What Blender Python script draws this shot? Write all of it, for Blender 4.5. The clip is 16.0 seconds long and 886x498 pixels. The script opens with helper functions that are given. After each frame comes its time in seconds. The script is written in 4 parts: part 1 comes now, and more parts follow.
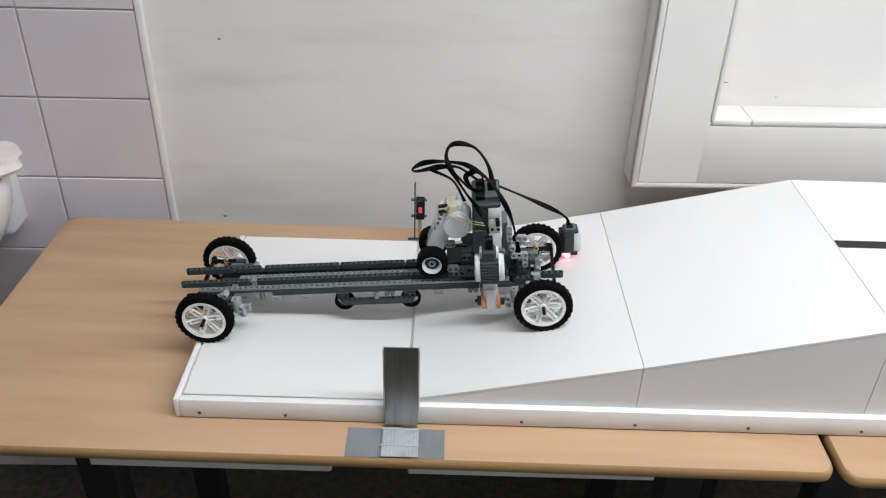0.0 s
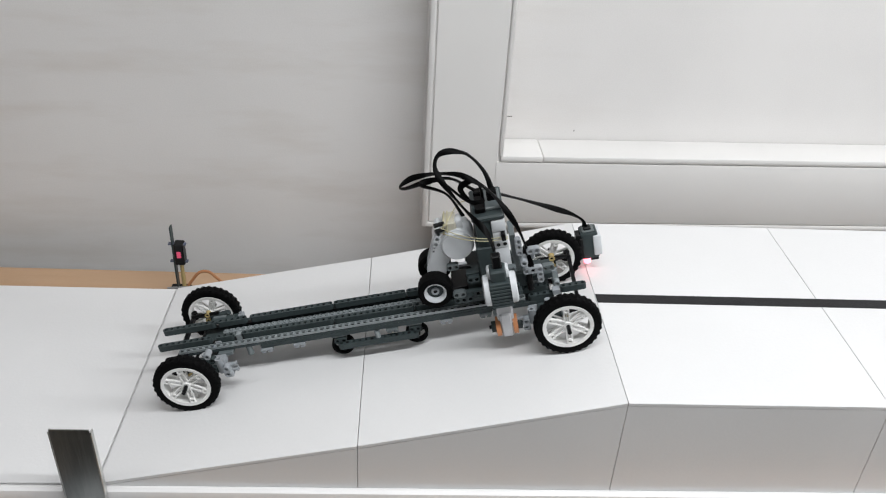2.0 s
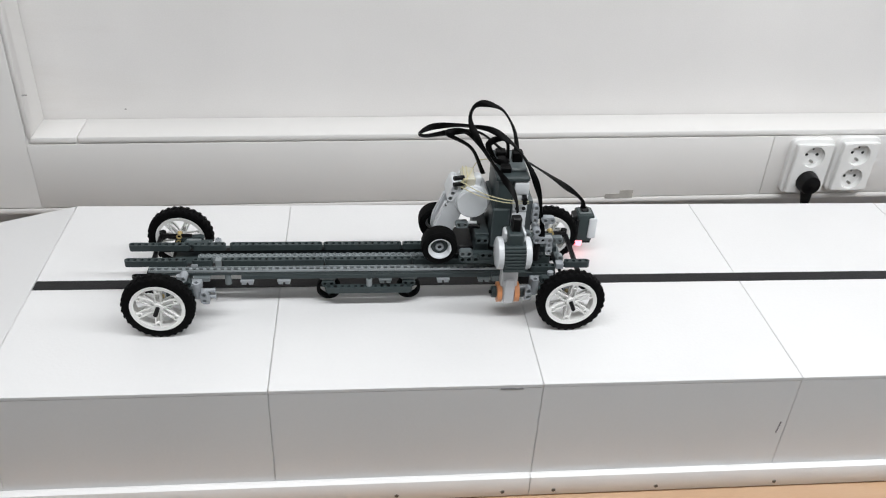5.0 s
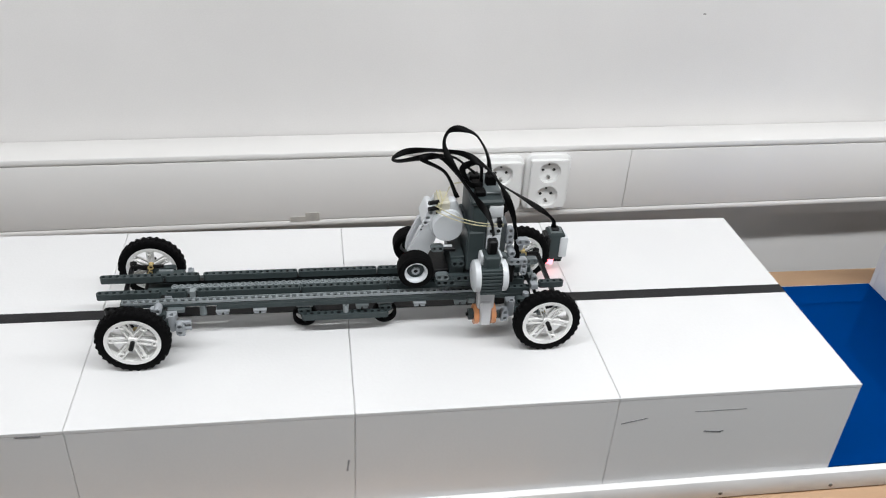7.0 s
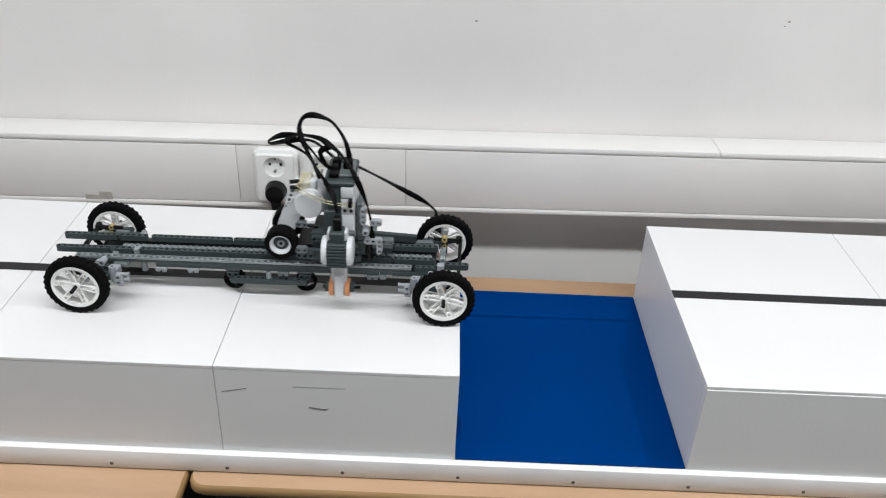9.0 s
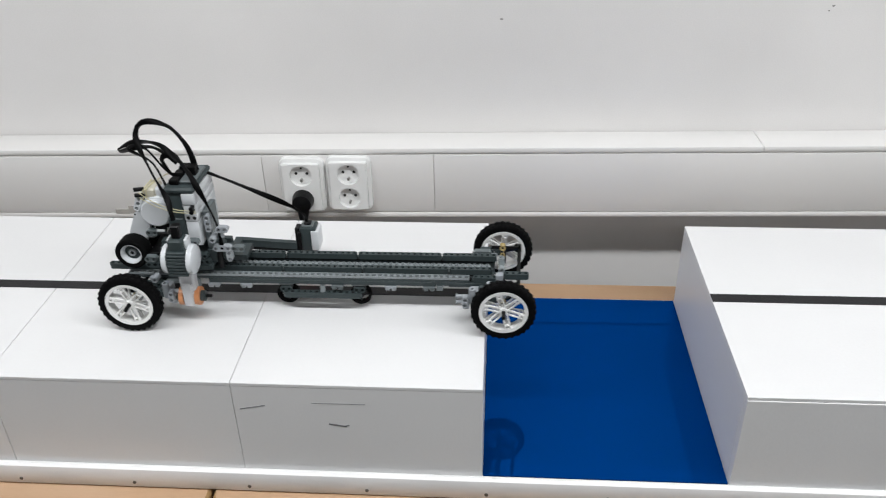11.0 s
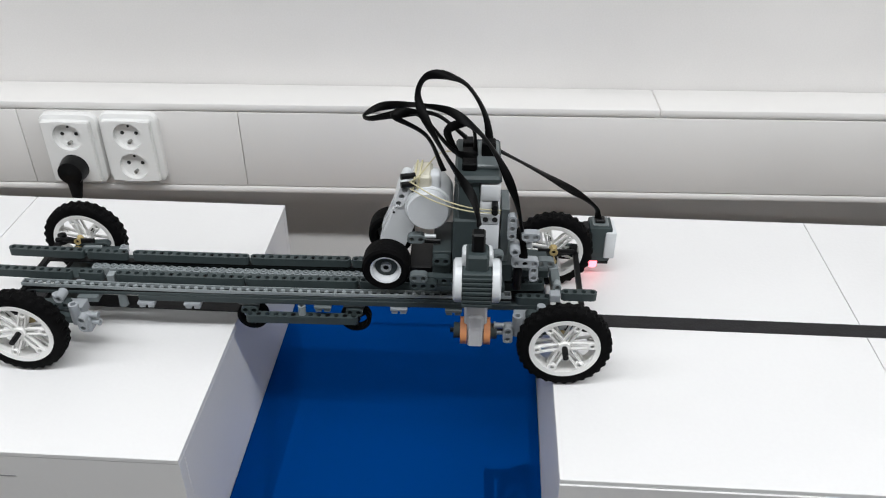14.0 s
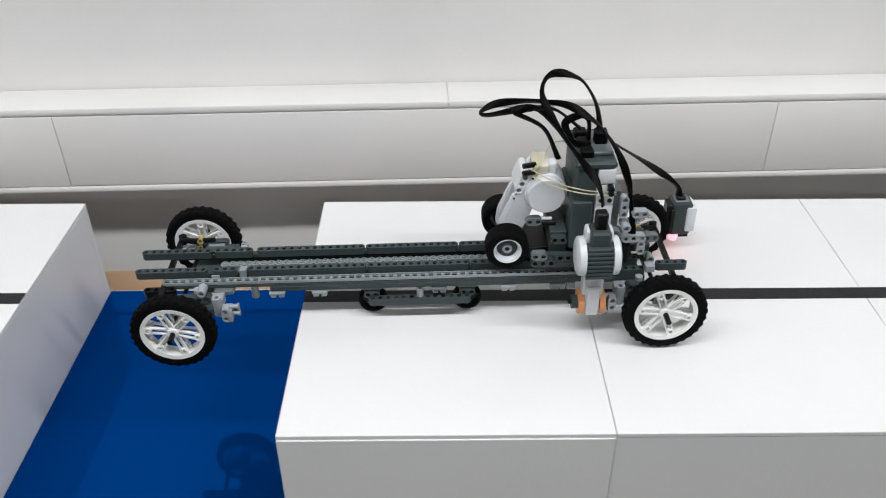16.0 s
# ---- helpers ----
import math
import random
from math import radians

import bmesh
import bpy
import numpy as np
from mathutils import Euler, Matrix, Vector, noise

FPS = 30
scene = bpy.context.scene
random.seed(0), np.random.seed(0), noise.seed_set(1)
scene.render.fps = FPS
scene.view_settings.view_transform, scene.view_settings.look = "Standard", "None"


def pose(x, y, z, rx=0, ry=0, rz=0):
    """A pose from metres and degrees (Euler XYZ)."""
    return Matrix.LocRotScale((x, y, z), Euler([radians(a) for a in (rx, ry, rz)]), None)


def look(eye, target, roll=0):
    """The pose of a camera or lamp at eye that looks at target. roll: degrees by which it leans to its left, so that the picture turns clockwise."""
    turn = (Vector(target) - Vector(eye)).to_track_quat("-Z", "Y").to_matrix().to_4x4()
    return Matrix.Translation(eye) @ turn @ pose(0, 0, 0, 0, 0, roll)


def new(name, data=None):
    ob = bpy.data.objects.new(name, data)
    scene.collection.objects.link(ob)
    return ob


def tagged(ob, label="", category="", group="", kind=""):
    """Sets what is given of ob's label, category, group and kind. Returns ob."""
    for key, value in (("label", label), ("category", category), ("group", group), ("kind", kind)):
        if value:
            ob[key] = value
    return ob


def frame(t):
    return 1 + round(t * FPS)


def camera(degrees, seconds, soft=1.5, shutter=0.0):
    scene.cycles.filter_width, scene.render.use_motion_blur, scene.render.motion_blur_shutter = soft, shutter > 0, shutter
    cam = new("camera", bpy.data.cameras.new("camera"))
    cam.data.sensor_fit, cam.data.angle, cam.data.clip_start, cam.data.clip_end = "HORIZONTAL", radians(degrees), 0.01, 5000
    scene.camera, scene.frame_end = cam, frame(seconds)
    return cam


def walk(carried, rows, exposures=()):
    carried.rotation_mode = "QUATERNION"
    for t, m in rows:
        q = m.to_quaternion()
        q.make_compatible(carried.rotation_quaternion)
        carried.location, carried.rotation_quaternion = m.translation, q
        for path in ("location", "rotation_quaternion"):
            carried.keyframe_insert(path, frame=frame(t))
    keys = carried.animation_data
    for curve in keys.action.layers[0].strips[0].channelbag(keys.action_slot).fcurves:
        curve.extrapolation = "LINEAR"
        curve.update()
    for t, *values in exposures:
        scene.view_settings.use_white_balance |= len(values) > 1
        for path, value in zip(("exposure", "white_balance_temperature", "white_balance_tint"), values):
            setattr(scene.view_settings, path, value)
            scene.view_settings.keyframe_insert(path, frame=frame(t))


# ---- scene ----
PATH = [
    (0, (-0.562, -0.82, 1.527), (-0.559, 0.863, 0.446), 1.7),
    (0.5, (-0.551, -0.794, 1.542), (-0.446, 0.855, 0.416), 2.3),
    (1, (-0.427, -0.738, 1.546), (-0.281, 0.939, 0.466), 3.0),
    (1.5, (-0.3, -0.696, 1.538), (-0.2, 0.993, 0.47), 2.9),
    (2, (-0.258, -0.687, 1.529), (-0.154, 1.003, 0.464), 3.3),
    (2.5, (-0.217, -0.685, 1.523), (-0.067, 1.001, 0.459), 3.1),
    (3, (-0.151, -0.682, 1.528), (0.101, 0.991, 0.462), 3.2),
    (3.2, (-0.114, -0.675, 1.533), (0.225, 0.984, 0.468), 3.0),
    (5.3, (0.469, -0.68, 1.522), (0.66, 0.986, 0.432), 3.2),
    (5.5, (0.507, -0.689, 1.522), (0.732, 0.976, 0.436), 3.7),
    (6, (0.603, -0.671, 1.518), (0.886, 0.999, 0.454), 3.8),
    (6.5, (0.744, -0.643, 1.531), (1.064, 1.007, 0.446), 4.7),
    (7, (0.866, -0.675, 1.537), (1.16, 0.994, 0.476), 3.6),
    (7.5, (1.085, -0.741, 1.534), (1.185, 0.981, 0.521), 3.7),
    (8, (1.251, -0.831, 1.54), (1.27, 0.875, 0.496), 4.7),
    (8.5, (1.364, -0.829, 1.539), (1.394, 0.889, 0.517), 1.8),
    (9, (1.471, -0.789, 1.556), (1.475, 0.922, 0.521), 2.5),
    (9.5, (1.499, -0.772, 1.562), (1.34, 0.94, 0.541), 0.4),
    (9.7, (1.504, -0.768, 1.55), (1.282, 0.938, 0.53), -1.2),
    (11.8, (1.521, -0.729, 1.534), (1.545, 0.982, 0.499), 0.4),
    (12, (1.54, -0.723, 1.53), (1.604, 0.991, 0.501), 0.9),
    (12.5, (1.574, -0.715, 1.527), (1.668, 0.983, 0.475), 0.6),
    (13, (1.638, -0.614, 1.492), (1.683, 1.071, 0.415), -0.1),
    (13.5, (1.703, -0.482, 1.425), (1.622, 1.209, 0.36), 0.0),
    (14, (1.734, -0.444, 1.41), (1.64, 1.214, 0.294), 0.3),
    (14.5, (1.743, -0.466, 1.424), (1.668, 1.187, 0.301), -0.1),
    (15, (1.758, -0.5, 1.436), (1.671, 1.166, 0.332), -0.2),
    (15.5, (1.857, -0.516, 1.448), (1.802, 1.147, 0.338), -0.9),
    (16, (1.945, -0.512, 1.451), (1.954, 1.135, 0.316), -0.2),
]
cam = camera(55.7, 16.0, soft=1.1, shutter=0.2)
walk(cam, [(t, look(eye, target, roll)) for t, eye, target, roll in PATH], [(0.0, 0.54), (0.5, 0.42), (1.0, 0.30), (1.5, 0.29), (2.0, 0.30), (3.0, 0.22), (5.3, 0.12), (8.0, 0.05), (12.0, -0.03), (16.0, -0.03)])

# ---- world and lights ----
world = bpy.data.worlds.new("room_air")
scene.world = world
world.use_nodes = True
world.node_tree.nodes["Background"].inputs[0].default_value = (0.9, 0.93, 1.0, 1)
world.node_tree.nodes["Background"].inputs[1].default_value = 0.05
scene.view_settings.exposure = 0.0


def area_lamp(name, loc, sx, sy, watts, color):
    la = bpy.data.lights.new(name, "AREA")
    la.shape, la.size, la.size_y, la.energy, la.color = "RECTANGLE", sx, sy, watts, color
    ob = new(name, la)
    ob.matrix_basis = pose(*loc)
    return ob


LAMP = (0.955, 0.98, 1.0)
for lx, watts in ((-1.75, 5), (0.05, 21.5), (1.65, 25), (3.4, 31)):
    area_lamp("ceiling_tube_light", (lx, -0.53, 2.66), 1.5, 0.09, watts, LAMP)
for lx in (0.7, 2.9):
    area_lamp("ceiling_tube_light", (lx, -2.7, 2.66), 1.5, 0.09, 11, LAMP)

# ---- materials ----
MATS = {}


def mat(name, color, rough=0.5, metal=0.0, var=0.06, scale=30.0, bump=0.02, fine=400.0, coat=0.0, emit=None, vary=0.0, stretch=None, trans=0.0):
    """Principled surface with stains at a large scale, grain at a small one and fine relief."""
    if name in MATS:
        return MATS[name]
    m = bpy.data.materials.new(name)
    m.use_nodes = True
    nt = m.node_tree
    b = nt.nodes["Principled BSDF"]
    tc = nt.nodes.new("ShaderNodeTexCoord")
    mp = nt.nodes.new("ShaderNodeMapping")
    if stretch:
        mp.inputs["Scale"].default_value = stretch
    nt.links.new(tc.outputs["Object"], mp.inputs["Vector"])
    n1, n2 = nt.nodes.new("ShaderNodeTexNoise"), nt.nodes.new("ShaderNodeTexNoise")
    n1.inputs["Scale"].default_value, n1.inputs["Detail"].default_value = scale, 5
    n2.inputs["Scale"].default_value, n2.inputs["Detail"].default_value = fine, 3
    for n in (n1, n2):
        nt.links.new(mp.outputs["Vector"], n.inputs["Vector"])
    mix = nt.nodes.new("ShaderNodeMix")
    mix.data_type = "RGBA"
    lo = [max(0, c * (1 - var * 1.6)) for c in color]
    hi = [min(1, c * (1 + var * 0.6)) for c in color]
    mix.inputs["A"].default_value, mix.inputs["B"].default_value = (*lo, 1), (*hi, 1)
    ramp = nt.nodes.new("ShaderNodeMapRange")
    ramp.inputs["From Min"].default_value, ramp.inputs["From Max"].default_value = 0.3, 0.62
    add = nt.nodes.new("ShaderNodeMath")
    add.operation = "MULTIPLY_ADD"
    add.inputs[1].default_value = 0.25
    nt.links.new(n2.outputs["Fac"], add.inputs[0])
    off = nt.nodes.new("ShaderNodeMath")
    off.operation = "SUBTRACT"
    off.inputs[1].default_value = 0.125
    nt.links.new(n1.outputs["Fac"], off.inputs[0])
    nt.links.new(off.outputs[0], add.inputs[2])
    nt.links.new(add.outputs[0], ramp.inputs["Value"])
    nt.links.new(ramp.outputs[0], mix.inputs["Factor"])
    col = mix.outputs["Result"]
    if vary:
        info = nt.nodes.new("ShaderNodeObjectInfo")
        hsv = nt.nodes.new("ShaderNodeHueSaturation")
        mr = nt.nodes.new("ShaderNodeMapRange")
        mr.inputs["To Min"].default_value, mr.inputs["To Max"].default_value = 1 - vary, 1 + vary
        nt.links.new(info.outputs["Random"], mr.inputs["Value"])
        nt.links.new(mr.outputs[0], hsv.inputs["Value"])
        nt.links.new(col, hsv.inputs["Color"])
        col = hsv.outputs["Color"]
    nt.links.new(col, b.inputs["Base Color"])
    rr = nt.nodes.new("ShaderNodeMapRange")
    rr.inputs["To Min"].default_value, rr.inputs["To Max"].default_value = max(0.02, rough - 0.06), min(1, rough + 0.08)
    nt.links.new(n1.outputs["Fac"], rr.inputs["Value"])
    nt.links.new(rr.outputs[0], b.inputs["Roughness"])
    b.inputs["Metallic"].default_value = metal
    b.inputs["Coat Weight"].default_value = coat
    b.inputs["Coat Roughness"].default_value = 0.05
    if trans:
        b.inputs["Transmission Weight"].default_value = trans
    if emit:
        b.inputs["Emission Color"].default_value, b.inputs["Emission Strength"].default_value = (*emit[:3], 1), emit[3]
    if bump:
        bp = nt.nodes.new("ShaderNodeBump")
        bp.inputs["Strength"].default_value, bp.inputs["Distance"].default_value = 1.0, bump * 0.01
        nt.links.new(n2.outputs["Fac"], bp.inputs["Height"])
        nt.links.new(bp.outputs["Normal"], b.inputs["Normal"])
    MATS[name] = m
    return m


def wood_mat(name, a, b2, rough):
    """Beech laminate: long streaks along x with short pores."""
    m = mat(name, a, rough, var=0.04, scale=3.0, bump=0.01, fine=120.0, stretch=(1.0, 9.0, 9.0))
    nt = m.node_tree
    mix = [n for n in nt.nodes if n.bl_idname == "ShaderNodeMix"][0]
    mix.inputs["A"].default_value, mix.inputs["B"].default_value = (*b2, 1), (*a, 1)
    return m


WHITE = mat("melamine_white", (0.73, 0.725, 0.725), 0.32, var=0.02, scale=4, bump=0.015, fine=260)
RIM = mat("rim_plastic", (0.77, 0.76, 0.755), 0.34, var=0.03, scale=12, bump=0.01)
BLUE = mat("blue_acrylic", (0.0002, 0.0228, 0.116), 0.5, var=0.03, scale=3, bump=0.0)


def tinted_gloss(material, color, share):
    """A mirror-smooth dyed surface: a share of the light is reflected in the dye's colour."""
    nt = material.node_tree
    bs, out = nt.nodes["Principled BSDF"], nt.nodes["Material Output"]
    bs.inputs["Specular IOR Level"].default_value = 0.0
    gl, mx = nt.nodes.new("ShaderNodeBsdfGlossy"), nt.nodes.new("ShaderNodeMixShader")
    gl.inputs["Color"].default_value, gl.inputs["Roughness"].default_value = (*color, 1), 0.02
    mx.inputs[0].default_value = share
    nt.links.new(bs.outputs[0], mx.inputs[1])
    nt.links.new(gl.outputs[0], mx.inputs[2])
    nt.links.new(mx.outputs[0], out.inputs["Surface"])


tinted_gloss(BLUE, (0.0005, 0.19, 0.95), 0.13)
TAPE = mat("black_tape", (0.016, 0.0155, 0.017), 0.42, var=0.15, scale=60, bump=0.03)
BEECH = wood_mat("beech_laminate", (0.50, 0.325, 0.20), (0.43, 0.27, 0.16), 0.38)
BEECH_EDGE = wood_mat("beech_edge", (0.38, 0.235, 0.105), (0.29, 0.17, 0.072), 0.4)
PAINT = mat("wall_paint", (0.765, 0.747, 0.735), 0.75, var=0.05, scale=2.0, bump=0.012, fine=420)
PVC = mat("trunk_pvc", (0.77, 0.755, 0.74), 0.4, var=0.015, scale=5, bump=0.006)
TILE = mat("glazed_tile", (0.67, 0.625, 0.66), 0.18, var=0.02, scale=6, bump=0.01, vary=0.02)
GROUT = mat("tile_grout", (0.60, 0.56, 0.57), 0.9, var=0.1, scale=40)
CEIL = mat("ceiling_paint", (0.8, 0.8, 0.79), 0.9, var=0.03, scale=3)
FLOOR = mat("floor_terrazzo", (0.055, 0.051, 0.046), 0.5, var=0.35, scale=60, bump=0.02)
STEEL_BLACK = mat("black_steel", (0.012, 0.012, 0.013), 0.5, var=0.1, scale=30)
TRAY = mat("tray_white", (0.78, 0.78, 0.76), 0.45, var=0.05)
ALU = mat("brushed_aluminium", (0.42, 0.42, 0.40), 0.34, 1.0, var=0.1, scale=20, bump=0.03, fine=90, stretch=(8, 8, 0.6))
DUCT_TAPE = mat("duct_tape", (0.23, 0.245, 0.265), 0.4, 0.25, var=0.08, scale=25, bump=0.05, fine=500)
CLEAR_TAPE = mat("clear_tape", (0.42, 0.44, 0.46), 0.12, 0.1, var=0.15, scale=40, bump=0.1, fine=90)
CREASE = mat("tape_crease", (0.46, 0.48, 0.50), 0.15, var=0.1, scale=60, bump=0.03)
SOCKET = mat("socket_white", (0.82, 0.82, 0.81), 0.22, var=0.01, bump=0.0)
# near-black colour for the shade in small holes, drawn as solid discs
HOLE_SHADE = mat("hole_shade", (0.015, 0.015, 0.016), 0.7, var=0.1)
BLACK = mat("black_plastic", (0.004, 0.004, 0.0045), 0.35, var=0.1, scale=50)
CABLE = mat("cable_black", (0.0028, 0.0028, 0.003), 0.45, var=0.1, scale=80)
RUBBER = mat("tyre_rubber", (0.003, 0.003, 0.0032), 0.75, var=0.2, scale=60, bump=0.05)
RIMW = mat("wheel_white", (0.82, 0.815, 0.80), 0.3, var=0.02, bump=0.004)
GREY_D = mat("brick_dark_grey", (0.043, 0.056, 0.058), 0.4, var=0.05, scale=40, bump=0.005, vary=0.06)
GREY_L = mat("brick_light_grey", (0.29, 0.31, 0.33), 0.33, var=0.03, scale=40, bump=0.005, vary=0.04)
GREY_W = mat("motor_white_grey", (0.64, 0.66, 0.68), 0.3, var=0.02, scale=40, bump=0.004)
ORANGE = mat("hub_orange", (0.56, 0.235, 0.10), 0.35, var=0.05)
CLEAR = mat("stem_translucent", (0.84, 0.84, 0.86), 0.25, var=0.03, trans=0.45)
TAN = mat("bush_tan", (0.42, 0.32, 0.14), 0.4, var=0.05)
BAND = mat("rubber_band", (0.62, 0.57, 0.36), 0.5, var=0.08)
RED_LED = mat("led_red", (0.9, 0.1, 0.12), 0.3, emit=(1.0, 0.14, 0.18, 4.5))
PINK_LED = mat("led_display", (0.5, 0.05, 0.12), 0.3, emit=(1.0, 0.1, 0.2, 0.22))
SCREW = mat("screw_steel", (0.12, 0.115, 0.11), 0.4, 0.8, var=0.1)
PATCHM = mat("bare_plaster", (0.40, 0.38, 0.35), 0.8, var=0.1, scale=60)
SCUFF = mat("scuff_dark", (0.19, 0.19, 0.20), 0.8, var=0.2, scale=200)
CERAMIC = mat("ceramic_white", (0.78, 0.78, 0.79), 0.12, var=0.02, coat=0.4)
CLOTH = mat("cloth_white", (0.72, 0.68, 0.66), 0.9, var=0.08, scale=30, bump=0.1, fine=300)
WIRE = mat("wire_orange", (0.44, 0.20, 0.09), 0.5, var=0.06)
for dull in (CABLE, RUBBER, BLACK, GREY_D, TAPE):
    dull.node_tree.nodes["Principled BSDF"].inputs["Specular IOR Level"].default_value = 0.2
for dull in (CABLE, RUBBER):
    dull.node_tree.nodes["Principled BSDF"].inputs["Specular IOR Level"].default_value = 0.07
GREY_M = mat("brick_mid_grey", (0.120, 0.141, 0.146), 0.36, var=0.04, scale=40, bump=0.005, vary=0.05)
GREY_S = mat("rail_pale_grey", (0.235, 0.262, 0.270), 0.36, var=0.04, scale=40, bump=0.005, vary=0.05)


def smear(material, brown, low, high, strength, x_full, x_none):
    """Wide level smears of dirt on a painted surface, fading out between two places along it."""
    nt = material.node_tree
    bs = nt.nodes["Principled BSDF"]
    src = bs.inputs["Base Color"].links[0].from_socket
    tc, mp, nz = nt.nodes.new("ShaderNodeTexCoord"), nt.nodes.new("ShaderNodeMapping"), nt.nodes.new("ShaderNodeTexNoise")
    mp.inputs["Scale"].default_value = (1.3, 1.0, 6.5)
    nz.inputs["Scale"].default_value, nz.inputs["Detail"].default_value, nz.inputs["Roughness"].default_value = 2.1, 6, 0.55
    mr, mx = nt.nodes.new("ShaderNodeMapRange"), nt.nodes.new("ShaderNodeMix")
    mr.inputs["From Min"].default_value, mr.inputs["From Max"].default_value, mr.inputs["To Max"].default_value = low, high, strength
    mx.data_type = "RGBA"
    mx.inputs["B"].default_value = (*brown, 1)
    nt.links.new(tc.outputs["Object"], mp.inputs["Vector"])
    nt.links.new(mp.outputs["Vector"], nz.inputs["Vector"])
    nt.links.new(nz.outputs["Fac"], mr.inputs["Value"])
    sp, fade, mul = nt.nodes.new("ShaderNodeSeparateXYZ"), nt.nodes.new("ShaderNodeMapRange"), nt.nodes.new("ShaderNodeMath")
    fade.inputs["From Min"].default_value, fade.inputs["From Max"].default_value = x_none, x_full
    mul.operation = "MULTIPLY"
    nt.links.new(tc.outputs["Object"], sp.inputs[0])
    nt.links.new(sp.outputs["X"], fade.inputs["Value"])
    nt.links.new(mr.outputs[0], mul.inputs[0])
    nt.links.new(fade.outputs[0], mul.inputs[1])
    nt.links.new(mul.outputs[0], mx.inputs["Factor"])
    nt.links.new(src, mx.inputs["A"])
    nt.links.new(mx.outputs["Result"], bs.inputs["Base Color"])


smear(PAINT, (0.56, 0.50, 0.44), 0.50, 0.74, 0.42, -0.35, 0.3)
ORANGE_CABLE = mat("cable_orange", (0.45, 0.10, 0.03), 0.5, var=0.06)
BLUE_CABLE = mat("cable_blue", (0.02, 0.06, 0.20), 0.5, var=0.06)

# ---- mesh tools ----


def box(bm, x0, x1, y0, y1, z0, z1, bevel=0.0, seg=1):
    r = bmesh.ops.create_cube(bm, size=1.0)
    vs = r["verts"]
    for v in vs:
        v.co = Vector((x0 + (v.co.x + 0.5) * (x1 - x0), y0 + (v.co.y + 0.5) * (y1 - y0), z0 + (v.co.z + 0.5) * (z1 - z0)))
    if bevel:
        es = list({e for v in vs for e in v.link_edges})
        bmesh.ops.bevel(bm, geom=es, offset=bevel, segments=seg, affect="EDGES", profile=0.5)
    return bm


def cyl(bm, p0, p1, r0, r1=None, n=16, caps=True):
    """A round bar from p0 to p1, which may taper."""
    r1 = r0 if r1 is None else r1
    p0, p1 = Vector(p0), Vector(p1)
    d = p1 - p0
    q = d.to_track_quat("Z", "Y").to_matrix()
    ra, rb = [], []
    for i in range(n):
        a = 2 * math.pi * i / n
        u = q @ Vector((math.cos(a), math.sin(a), 0))
        ra.append(bm.verts.new(p0 + u * r0))
        rb.append(bm.verts.new(p1 + u * r1))
    for i in range(n):
        j = (i + 1) % n
        bm.faces.new((ra[i], ra[j], rb[j], rb[i]))
    if caps:
        bm.faces.new(ra[::-1])
        bm.faces.new(rb)
    return bm


def lathe(bm, profile, center=(0, 0, 0), n=32, close=True):
    """Turns a profile of (radius, y) round an axis along y."""
    c = Vector(center)
    rings = []
    for i in range(n):
        a = 2 * math.pi * i / n
        rings.append([bm.verts.new(c + Vector((r * math.cos(a), y, r * math.sin(a)))) for r, y in profile])
    m = len(profile)
    for i in range(n):
        A, B = rings[i], rings[(i + 1) % n]
        for k in range(m if close else m - 1):
            l = (k + 1) % m
            bm.faces.new((A[k], A[l], B[l], B[k]))
    return bm


def bar(bm, p0, p1, w, h):
    """A square bar between two points, w wide and h high across."""
    p0, p1 = Vector(p0), Vector(p1)
    q = (p1 - p0).to_track_quat("X", "Z").to_matrix()
    L = (p1 - p0).length
    vs = [bm.verts.new(p0 + q @ Vector((x * L, y * w / 2, z * h / 2))) for x in (0, 1) for y in (-1, 1) for z in (-1, 1)]
    for f in ((0, 1, 3, 2), (4, 6, 7, 5), (0, 4, 5, 1), (2, 3, 7, 6), (0, 2, 6, 4), (1, 5, 7, 3)):
        bm.faces.new([vs[i] for i in f])
    return bm


def smooth_path(pts, per=6):
    """Catmull-Rom through the points."""
    P = [Vector(p) for p in pts]
    P = [2 * P[0] - P[1]] + P + [2 * P[-1] - P[-2]]
    out = []
    for i in range(1, len(P) - 2):
        a, b, c, d = P[i - 1:i + 3]
        for k in range(per):
            t = k / per
            out.append(0.5 * ((2 * b) + (c - a) * t + (2 * a - 5 * b + 4 * c - d) * t * t + (3 * b - a - 3 * c + d) * t ** 3))
    out.append(P[-2])
    return out


def ribbon(bm, pts, w, h, side=(0, 1, 0), per=6, n=8, facing=None, twist=0.0):
    """A flat cable with an oval section, w across towards side, h thick."""
    path = smooth_path(pts, per)
    rings, s = [], Vector(side).normalized()
    for i, p in enumerate(path):
        d = (path[min(i + 1, len(path) - 1)] - path[max(i - 1, 0)]).normalized()
        u = (s - d * s.dot(d))
        u = u.normalized() if u.length > 0.15 else s
        s = u
        if facing:
            u = d.cross(Vector(facing)).normalized()
            u = Matrix.Rotation(1.25 * math.sin(twist + i * 0.11), 3, d) @ u
        v = d.cross(u)
        rings.append([bm.verts.new(p + u * (w / 2 * math.cos(2 * math.pi * k / n)) + v * (h / 2 * math.sin(2 * math.pi * k / n))) for k in range(n)])
    for A, B in zip(rings, rings[1:]):
        for k in range(n):
            l = (k + 1) % n
            bm.faces.new((A[k], A[l], B[l], B[k]))
    bm.faces.new(rings[0][::-1])
    bm.faces.new(rings[-1])
    return bm


